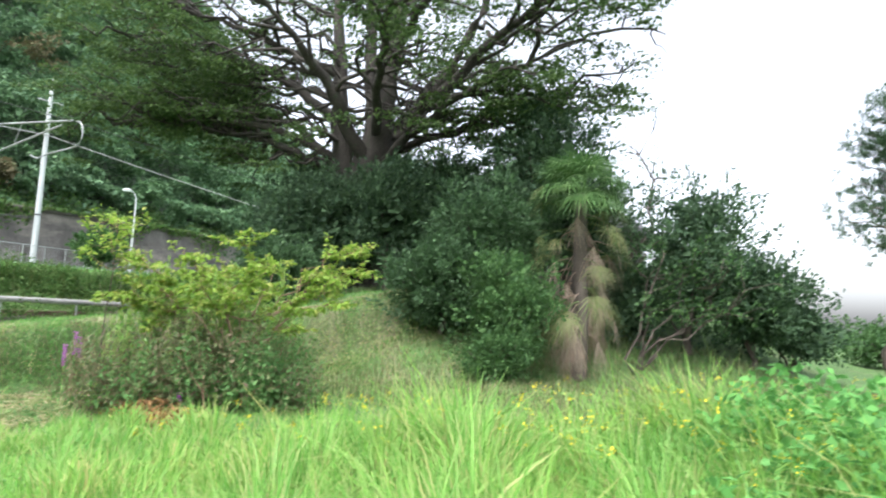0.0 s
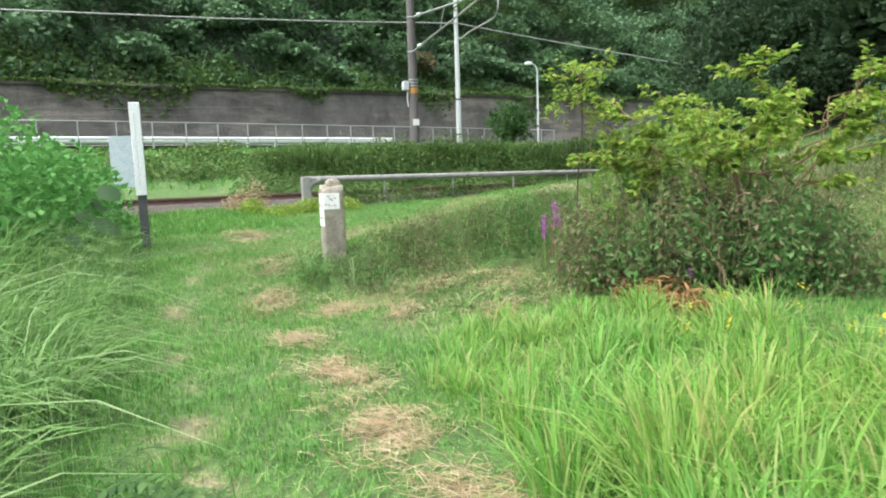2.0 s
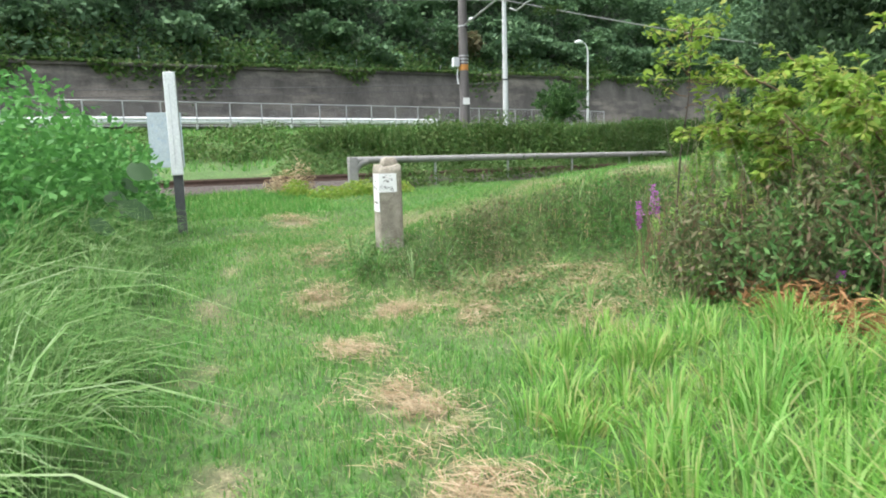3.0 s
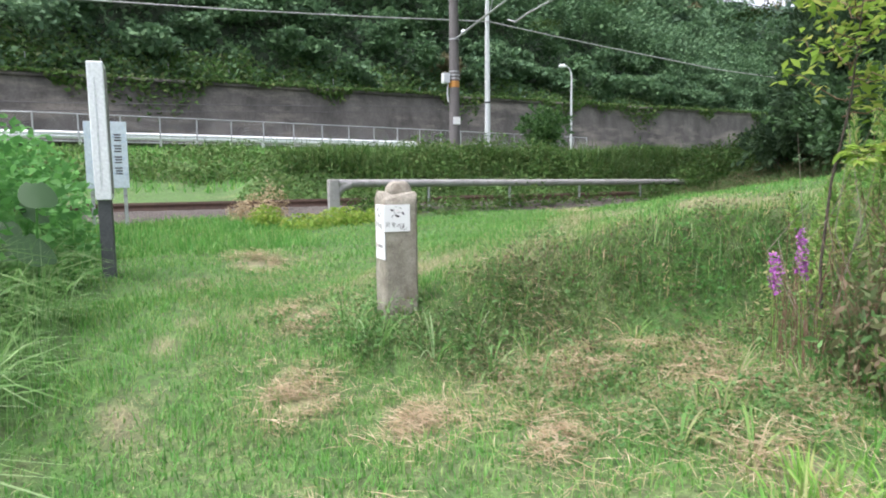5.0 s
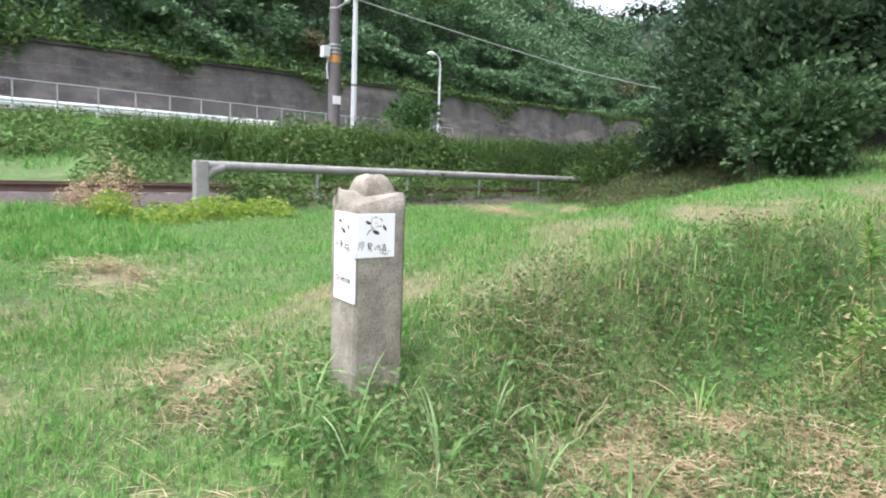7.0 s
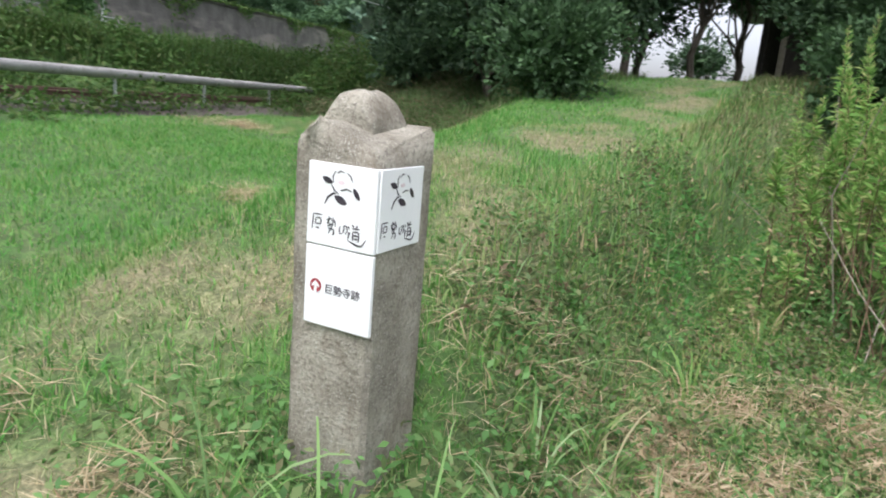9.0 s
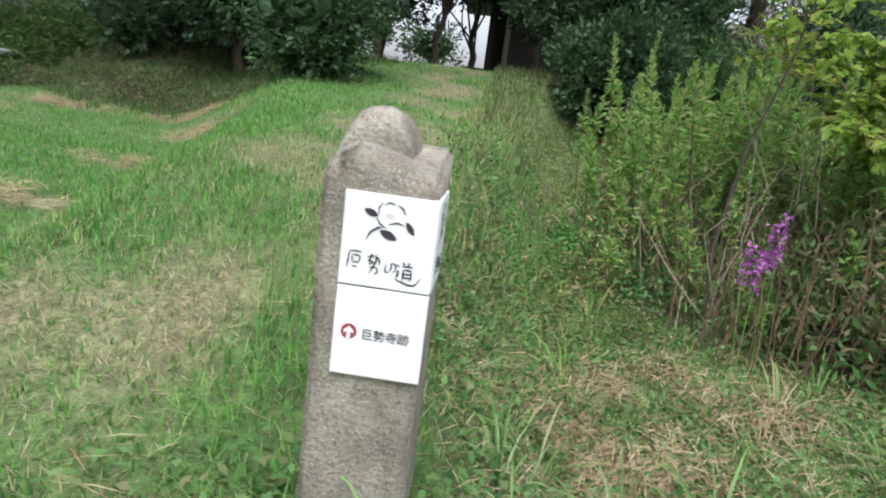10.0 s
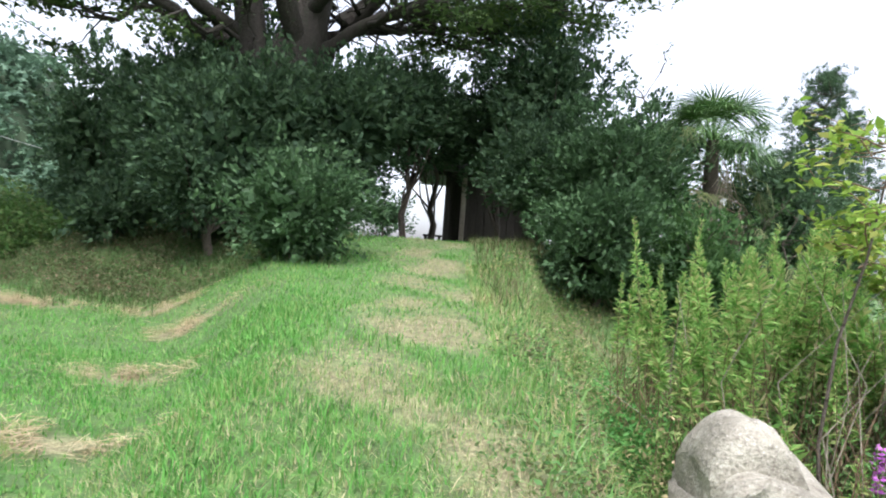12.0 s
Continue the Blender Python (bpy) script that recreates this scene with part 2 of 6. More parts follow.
    "reed": leafy("pale_reed_grass", ((0.1, 0.22, 0.06), (0.14, 0.3, 0.08), (0.2, 0.37, 0.11), (0.34, 0.45, 0.24), (0.12, 0.26, 0.07), (0.24, 0.4, 0.14)), 0.5, 0.4),
    "slope": leafy("mixed_slope_grass", ((0.12, 0.27, 0.07), (0.16, 0.34, 0.09), (0.21, 0.38, 0.11), (0.3, 0.38, 0.16), (0.48, 0.42, 0.27), (0.14, 0.3, 0.08)), 0.6, 0.42, 0.8, (1.25, 0.95, 1.0)),
    "flank": leafy("dry_flank_grass", ((0.09, 0.15, 0.05), (0.13, 0.17, 0.065), (0.2, 0.18, 0.1), (0.26, 0.22, 0.135), (0.11, 0.18, 0.06)), 0.6, 0.3, 0.6, (0.75, 0.85, 0.7)),
    "mugwort": leafy("leafy_weeds", ((0.08, 0.23, 0.06), (0.11, 0.3, 0.075), (0.14, 0.35, 0.09)), 0.55, 0.35),
    "straw": leafy("dry_straw", ((0.38, 0.29, 0.165), (0.52, 0.42, 0.27), (0.64, 0.54, 0.38), (0.29, 0.2, 0.12)), 0.7, 0.3),
    "rusty_straw": leafy("orange_dead_weeds", ((0.3, 0.16, 0.07), (0.38, 0.22, 0.1), (0.26, 0.14, 0.06)), 0.7, 0.2),
    "purple": leafy("purple_petals", ((0.36, 0.1, 0.4), (0.46, 0.15, 0.5), (0.55, 0.22, 0.55)), 0.6, 0.3),
    "yellow": leafy("yellow_petals", ((0.6, 0.5, 0.03), (0.7, 0.58, 0.05)), 0.6, 0.3),
    "palm": leafy("palm_fronds", ((0.07, 0.15, 0.05), (0.1, 0.2, 0.06), (0.15, 0.25, 0.09)), 0.4, 0.25),
    "palm_yellow": leafy("yellowing_palm_fronds", ((0.15, 0.2, 0.07), (0.22, 0.25, 0.1), (0.11, 0.17, 0.055), (0.3, 0.27, 0.15)), 0.5, 0.3),
    "palm_dead": leafy("dead_palm_fronds", ((0.3, 0.24, 0.19), (0.42, 0.35, 0.28), (0.22, 0.16, 0.12), (0.34, 0.26, 0.19)), 0.8, 0.15),
}


# ---- mesh helpers ----
def obj(name, verts, faces, material, parent=None, smooth=False, label=""):
    """One mesh object from an array of points and an array of equal-sided faces."""
    verts, faces = np.asarray(verts, np.float32), np.asarray(faces, np.int32)
    me = bpy.data.meshes.new(name)
    k, s = len(faces), faces.shape[1]
    me.vertices.add(len(verts))
    me.vertices.foreach_set("co", verts.ravel())
    me.loops.add(k * s)
    me.loops.foreach_set("vertex_index", faces.ravel())
    me.polygons.add(k)
    me.polygons.foreach_set("loop_start", np.arange(0, k * s, s, dtype=np.int32))
    if smooth:
        me.polygons.foreach_set("use_smooth", np.ones(k, bool))
    me.update(calc_edges=True)
    me.materials.append(M[material])
    ob = new(name, me)
    if parent:
        ob.parent = parent
    return tagged(ob, label)


def part(name, bm, material, parent=None, label="", smooth=False):
    me = bpy.data.meshes.new(name)
    bmesh.ops.recalc_face_normals(bm, faces=bm.faces)
    bm.to_mesh(me)
    bm.free()
    if smooth:
        me.polygons.foreach_set("use_smooth", np.ones(len(me.polygons), bool))
    me.materials.append(M[material])
    ob = new(name, me)
    if parent:
        ob.parent = parent
    return tagged(ob, label)


def empty(name, at, label, category, group="", kind=""):
    ob = new(name)
    ob.location = at
    bpy.context.view_layer.update()
    return tagged(ob, label, category, group, kind)


def box(x0, x1, y0, y1, z0, z1, bevel=0.0, segs=2):
    bm = bmesh.new()
    bmesh.ops.create_cube(bm, size=1)
    for v in bm.verts:
        v.co = ((x0 + x1) / 2 + v.co.x * (x1 - x0), (y0 + y1) / 2 + v.co.y * (y1 - y0), (z0 + z1) / 2 + v.co.z * (z1 - z0))
    if bevel:
        bmesh.ops.bevel(bm, geom=bm.edges[:], offset=bevel, segments=segs, affect="EDGES", profile=0.5)
    return bm


def tube_np(points, radii, sides=8):
    """A tapered tube along points: verts and quads."""
    p, r = np.asarray(points, float), np.broadcast_to(np.asarray(radii, float), (len(points),))
    d = np.gradient(p, axis=0)
    d /= np.linalg.norm(d, axis=1)[:, None] + 1e-9
    ref = np.where(np.abs(d[:, 2:3]) > 0.9, np.array([[1.0, 0, 0]]), np.array([[0, 0, 1.0]]))
    u = np.cross(d, ref)
    u /= np.linalg.norm(u, axis=1)[:, None] + 1e-9
    w = np.cross(d, u)
    a = np.linspace(0, 2 * np.pi, sides, endpoint=False)
    v = p[:, None] + r[:, None, None] * (np.cos(a)[None, :, None] * u[:, None] + np.sin(a)[None, :, None] * w[:, None])
    i, j = np.meshgrid(np.arange(len(p) - 1), np.arange(sides), indexing="ij")
    k = (j + 1) % sides
    f = np.stack([i * sides + j, i * sides + k, (i + 1) * sides + k, (i + 1) * sides + j], -1).reshape(-1, 4)
    return v.reshape(-1, 3), f


def joined(chunks):
    vs, fs, n = [], [], 0
    for v, f in chunks:
        vs.append(v)
        fs.append(f + n)
        n += len(v)
    return np.concatenate(vs), np.concatenate(fs)


def tube(name, points, radii, material, parent=None, sides=8, label=""):
    v, f = tube_np(points, radii, sides)
    return obj(name, v, f, material, parent, True, label)


def bend(a, b, sag, n=8):
    t = np.linspace(0, 1, n)[:, None]
    p = np.asarray(a, float) * (1 - t) + np.asarray(b, float) * t
    p[:, 2] -= sag * 4 * (t * (1 - t))[:, 0]
    return p


def unit(v):
    return v / (np.linalg.norm(v, axis=-1, keepdims=True) + 1e-9)


def leaf_quads(rng, centres, size, aspect=0.5, up=0.5, along=None):
    """A folded leaf-shaped quad at each centre; up: how far the blades lie level."""
    n = len(centres)
    d = unit(rng.normal(size=(n, 3)) * (1, 1, 0.6)) if along is None else unit(along)
    nrm = unit(unit(rng.normal(size=(n, 3))) * (1 - up) + np.array([0, 0, 1.0]) * up)
    s = unit(np.cross(d, nrm))
    nrm = np.cross(s, d)
    L = (np.asarray(size) * rng.uniform(0.6, 1.3, n))[:, None]
    W = L * aspect * 0.5
    c = np.asarray(centres)
    mid = c + d * L * 0.05
    v = np.stack([c - d * L * 0.5, mid + s * W + nrm * W * 0.25, c + d * L * 0.5 - nrm * L * 0.08, mid - s * W + nrm * W * 0.25], 1).reshape(-1, 3)
    return v, np.arange(4 * n).reshape(-1, 4)


def blades(rng, base, height, width, lean=0.5, segs=2, droop=0.35, heading=None):
    """Tapered, bent grass blades rising from base points. Quads only, the tip nearly closed."""
    n = len(base)
    h = np.broadcast_to(np.asarray(height, float), (n,)) * rng.uniform(0.55, 1.25, n)
    w = np.broadcast_to(np.asarray(width, float), (n,)) * rng.uniform(0.7, 1.3, n)
    a = rng.uniform(0, 2 * np.pi, n) if heading is None else heading + rng.normal(0, 0.6, n)
    out = np.stack([np.cos(a), np.sin(a), 0 * a], 1)
    side = np.stack([-np.sin(a), np.cos(a), 0 * a], 1)
    le = np.clip(np.abs(rng.normal(0, lean, n)), 0, 1.5)
    rows = []
    for k in range(segs + 1):
        t = k / segs
        p = base + out * (h * le * t ** 1.6)[:, None] + np.array([0, 0, 1.0]) * (h * (t - droop * np.clip(le, 0, 1.6) * t ** 2.5))[:, None]
        ww = (w * (1 - 0.93 * t ** 1.5) * 0.5)[:, None]
        rows += [p - side * ww, p + side * ww]
    v = np.stack(rows, 1).reshape(-1, 3)
    m = 2 * (segs + 1)
    q = np.array([[2 * k, 2 * k + 1, 2 * k + 3, 2 * k + 2] for k in range(segs)])
    f = (np.arange(n)[:, None, None] * m + q[None]).reshape(-1, 4)
    return v, f


def tussocks(rng, centres, per, height, width, spread=0.12, lean=0.7, segs=4, droop=0.5, pull=None):
    """Clumps of long blades that arch outwards from their middles; pull: a heading that the clumps lean to."""
    n = len(centres)
    h = np.repeat(np.broadcast_to(np.asarray(height, float), (n,)) * rng.uniform(0.75, 1.2, n), per)
    c = np.repeat(centres, per, 0)
    a = rng.uniform(0, 2 * np.pi, n * per)
    if pull is not None:
        a = np.where(rng.uniform(0, 1, n * per) < 0.6, pull + rng.normal(0, 0.7, n * per), a)
    q = rng.uniform(0, 1, n * per) ** 0.5
    base = c + np.stack([np.cos(a), np.sin(a), 0 * a], 1) * (spread * q)[:, None]
    base[:, 2] = gz(base[:, 0], base[:, 1]) - 0.01
    h = h * rng.uniform(0.5, 1.15, n * per)
    w = width * rng.uniform(0.65, 1.3, n * per)
    le = lean * (0.25 + 0.75 * q) * rng.uniform(0.6, 1.5, n * per)
    out = np.stack([np.cos(a), np.sin(a), 0 * a], 1)
    side = np.stack([-np.sin(a), np.cos(a), 0 * a], 1) + rng.normal(0, 0.3, (n * per, 3))
    rows = []
    for k in range(segs + 1):
        t = k / segs
        p = base + out * (h * le * t ** 1.7)[:, None] + np.array([0, 0, 1.0]) * (h * (t - droop * np.clip(le, 0, 1.6) * t ** 3))[:, None]
        ww = (w * (0.55 + 0.9 * t - 1.4 * t ** 2.2) * 0.5 + 0.0006)[:, None]
        rows += [p - side * ww, p + side * ww]
    v = np.stack(rows, 1).reshape(-1, 3)
    m = 2 * (segs + 1)
    f = (np.arange(n * per)[:, None, None] * m + np.array([[2 * k, 2 * k + 1, 2 * k + 3, 2 * k + 2] for k in range(segs)])[None]).reshape(-1, 4)
    return v, f


def blob(rng, n, flat=1.0, shell=0.45):
    """Points in a unit ball, thicker towards its skin."""
    d = unit(rng.normal(size=(n, 3)))
    return d * (rng.uniform(0, 1, n) ** shell)[:, None] * (1, 1, flat)


def sstep(a, b, x):
    t = np.clip((x - a) / (b - a), 0, 1)
    return t * t * (3 - 2 * t)


# ---- the lie of the land ----
BASE_X = [-75, -58, -48, -44, -36, -30, -26, -24.2, -23, -20, -16, -14, -12.2, -11, -10, -5, 0, 6, 40]
BASE_Z = [3.6, 3.6, 3.3, 3.0, 2.2, 1.1, 0.75, 0.62, 0.6, 0.6, 0.38, 0.27, 0.12, -0.08, -0.22, -0.2, -0.02, 0.0, -0.2]
RAMP_Y = [1.6, 2.6, 3.6, 4.8, 6.8, 9, 13.2, 20, 26, 31, 40, 60]
RAMP_Z = [0.0, 0.3, 0.62, 0.89, 1.06, 1.2, 1.47, 1.98, 2.28, 2.22, 0.8, -2.5]


def wall_x(y):
    return -58 - 0.25 * (np.asarray(y, float) + 5)


def wave(x, y, s, k=0.0):
    return np.sin(x * 1.7 * s + 1.3 + k) * np.cos(y * 1.3 * s + 0.7 * k) + 0.5 * np.sin(x * 3.9 * s + y * 2.7 * s + k)


def gz(x, y):
    """Height of the ground."""
    x, y = np.asarray(x, float), np.asarray(y, float)
    z = np.interp(x, BASE_X, BASE_Z)
    z = z + np.where(x > -11, 0.28 * sstep(2.0, 6.0, y), 0) * sstep(-11, -10, x)
    z = z + 1.0 * np.exp(-((x + 27.5) / 1.9) ** 2) * sstep(2.4, 4.2, y) * (1 - sstep(60, 80, y))      # bank behind the track
    crest = np.interp(y, RAMP_Y, RAMP_Z)
    left = np.interp(y, [2, 3, 6, 9, 13, 20], [-12.6, -13.1, -13.25, -13.8, -15.0, -16.0])
    right = np.interp(y, [2, 3, 4, 5, 8, 13, 20], [-11.2, -11.4, -11.55, -11.35, -11.2, -10.6, -10.0])
    ease = np.interp(y, [3, 6, 9, 13], [0.75, 1.1, 1.5, 2.4])
    inside = sstep(0, 1, (x - left + ease) / (ease + 0.1)) * sstep(-0.6, 0.1, right - x)
    z = z + np.maximum(crest - z, 0) * inside * sstep(1.2, 2.2, y)
    y0 = np.interp(x, [-25, -16, -12, -10.5, -8, -7, -5, 0], [13.5, 13.0, 11.0, 9.8, 11.4, 13.4, 14.2, 14.2])
    rise = sstep(0, 1, (y - y0) / 6.5) * sstep(-25, -20, x) * (1 - sstep(-6.5, -0.2, x))
    z = np.maximum(z, z * (1 - rise) + np.interp(y, [8, 20, 26, 31, 40, 60], [2.15, 2.22, 2.3, 2.25, 0.8, -2.5]) * rise)
    z = z - 3.0 * sstep(34, 60, y) * sstep(-30, -22, x)
    d = wall_x(y) - 1.0 - x                                                                           # hill behind the retaining wall
    f = np.interp(y / np.maximum(-x, 1), [-1, 0.5, 0.67, 0.75, 0.87, 1.0, 1.2, 1.6, 2.5], [1.15, 1.12, 1.02, 0.88, 0.7, 0.45, 0.25, 0.15, 0.1])
    hill = 8.9 + np.clip(d - 1, 0, 115) * 0.85 * f + 3 * np.sin(y * 0.06) * sstep(5, 40, d)
    z = np.where(d > 0, z + (hill - z) * sstep(0, 0.3, d), z)
    r = np.hypot(x + 104, y - 146)                                                                    # the far hill
    z = z + 28 * np.exp(-(r / 29) ** 2)
    z = z + 0.025 * wave(x, y, 1.0) * (np.abs(x) < 60)
    return z


def graded(lo, hi, step, far, grow=1.16):
    mid = np.arange(lo, hi + step / 2, step)
    out, s, a, b = [], step, lo, hi
    left_side, right_side = [], []
    while b < far or a > -far:
        s *= grow
        a, b = a - s, b + s
        left_side.append(a)
        right_side.append(b)
    return np.concatenate([left_side[::-1], mid, right_side])


def build_ground():
    xs, ys = graded(-31, 7, 0.25, 1500), graded(-6, 22, 0.25, 1500)
    xs = np.unique(np.concatenate([xs[(xs > -30.9) | (xs < -96)], np.arange(-96, -30.9, 1.0)]))
    xs = np.unique(np.concatenate([xs, np.arange(-160, -96, 4.0)]))
    ys = np.unique(np.concatenate([ys, np.arange(96, 196, 4.0)]))
    X, Y = np.meshgrid(xs, ys, indexing="ij")
    v = np.stack([X, Y, gz(X, Y)], -1).reshape(-1, 3)
    i, j = np.meshgrid(np.arange(len(xs) - 1), np.arange(len(ys) - 1), indexing="ij")
    a = i * len(ys) + j
    f = np.stack([a, a + len(ys), a + len(ys) + 1, a + 1], -1).reshape(-1, 4)
    g = tagged(obj("ground", v, f, "ground", smooth=True), "uneven grassy ground with worn straw-coloured patches", "ground", kind="structure")
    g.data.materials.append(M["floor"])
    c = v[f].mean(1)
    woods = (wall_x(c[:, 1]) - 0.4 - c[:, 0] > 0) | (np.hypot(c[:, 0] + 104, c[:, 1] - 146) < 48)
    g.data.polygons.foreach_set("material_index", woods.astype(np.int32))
    worn = g.data.attributes.new("worn", "FLOAT", "POINT")
    worn.data.foreach_set("value", np.clip(np.maximum(path_gap(v[:, 0], v[:, 1]), hay_at(v[:, 0], v[:, 1])), 0, 1).astype(np.float32))




# ---- retaining wall, road, fence ----
def build_wall():
    ys = np.arange(-60, 115, 2.5)
    bm = bmesh.new()
    cols = []
    for y in ys:
        x, top = float(wall_x(y)), 8.7 + 0.02 * y + 0.07 * math.sin(y * 0.35)
        cols.append([bm.verts.new(p) for p in ((x + 0.9, y, 2.5), (x - 0.2, y, top), (x - 1.4, y, top), (x - 1.4, y, 2.5))])
    for a, b in zip(cols, cols[1:]):
        for k in range(4):
            bm.faces.new((a[k], a[(k + 1) % 4], b[(k + 1) % 4], b[k]))
    bm.faces.new(cols[0])
    bm.faces.new(cols[-1][::-1])
    w = part("wall_west", bm, "wall")
    for z0, z1, out in ((8.55, 8.8, 0.06),):
        v = np.array([(float(wall_x(y)) + out - k[0], y, (z0, z1)[k[1]] + 0.02 * (y if z0 > 8 else 0)) for y in ys for k in ((0, 0), (0, 1), (0.5, 1), (0.5, 0))])
        n = len(ys)
        q = np.array([[i * 4 + k, i * 4 + (k + 1) % 4, i * 4 + 4 + (k + 1) % 4, i * 4 + 4 + k] for i in range(n - 1) for k in range(4)])
        obj("wall_ledge", v, q, "wall", w)
    for y in np.arange(-30, 60, 4.5):
        x = float(wall_x(y)) - 2.2
        tube("marker_stake", [(x, y, 8.6), (x, y, 10.3)], 0.03, "galvanised", w, 5)
    tagged(w, "streaked dark grey concrete retaining wall below the wooded hill", "wall", kind="structure")


build_wall()
ys = np.arange(-60, 110, 3.0)
rv = np.concatenate([np.stack([wall_x(ys) + 1.0, ys, 0 * ys + 3.72], 1), np.stack([wall_x(ys) + 9, ys, 0 * ys + 3.68], 1)])
rf = np.array([[i, i + len(ys), i + len(ys) + 1, i + 1] for i in range(len(ys) - 1)])
tagged(obj("road", rv, rf, "asphalt"), "grey asphalt road along the foot of the wall", "road", kind="structure")


def fence_line(s):
    """Foot of the roadside fence, s metres along it."""
    y = -26 + s * 0.955
    x = -44.2 - 0.30 * max(0.0, y + 5) - 0.0012 * max(0.0, y) ** 2
    return np.array([x, y, 3.25 + 0.004 * s])


def build_fence():
    f = empty("roadside_fence", fence_line(0), "galvanised mesh fence with slim posts beside the road", "fence")
    inv = np.array(f.location)
    p0 = None
    bays = 34
    for k in range(bays):
        p = fence_line(k * 2.0) - inv
        tube("post", [p, p + (0, 0, 1.55)], 0.04, "galvanised", f, 6)
        if p0 is not None:
            tube("top_rail", [p0 + (0, 0, 1.52), p + (0, 0, 1.52)], 0.03, "galvanised", f, 5)
            tube("bottom_rail", [p0 + (0, 0, 0.15), p + (0, 0, 0.15)], 0.025, "galvanised", f, 5)
            chunks = []
            for j in range(13):
                t = j / 13
                a, b = p0 + (p - p0) * t, p0 + (p - p0) * min(1, t + 1.3 / 2 * 0.9)
                chunks.append(tube_np([a + (0, 0, 0.15), b + (0, 0, 0.15 + 1.37 * (min(1, t + 0.585) - t) / 0.585)], 0.0035, 3))
                a, b = p0 + (p - p0) * t, p0 + (p - p0) * max(0, t - 0.585)
                chunks.append(tube_np([a + (0, 0, 0.15), b + (0, 0, 0.15 + 1.37 * (t - max(0, t - 0.585)) / 0.585 + 0.01)], 0.0035, 3))
            v, q = joined(chunks)
            obj("mesh_panel", v, q, "galvanised", f)
        p0 = p
    g = empty("guard_rail", fence_line(0), "white steel guard rail behind the mesh fence", "guard rail")
    for k in range(0, 24):
        p = fence_line(k * 2.0) - inv + (-0.7, 0, 0)
        tube("post", [p, p + (0, 0, 0.7)], 0.06, "white_paint", g, 6)
    pts = [fence_line(k * 2.0) - inv + (-0.7, 0, 0) for k in range(24)]
    bm = bmesh.new()
    prof = [(0.08, 0.32), (0.16, 0.42), (0.08, 0.5), (0.16, 0.6), (0.08, 0.7), (0.0, 0.7), (0.0, 0.32)]
    rows = [[bm.verts.new((p[0] + a, p[1], p[2] + b)) for a, b in prof] for p in pts]
    for a, b in zip(rows, rows[1:]):
        for i in range(len(prof)):
            j = (i + 1) % len(prof)
            bm.faces.new((a[i], a[j], b[j], b[i]))
    part("rail", bm, "white_paint", g)


build_fence()


# ---- railway ----
RAIL_A, RAIL_B = np.array([-21.2, -18.0]), np.array([-24.9, 52.0])
RAIL_D = unit(RAIL_B - RAIL_A)
RAIL_N = np.array([RAIL_D[1], -RAIL_D[0]])


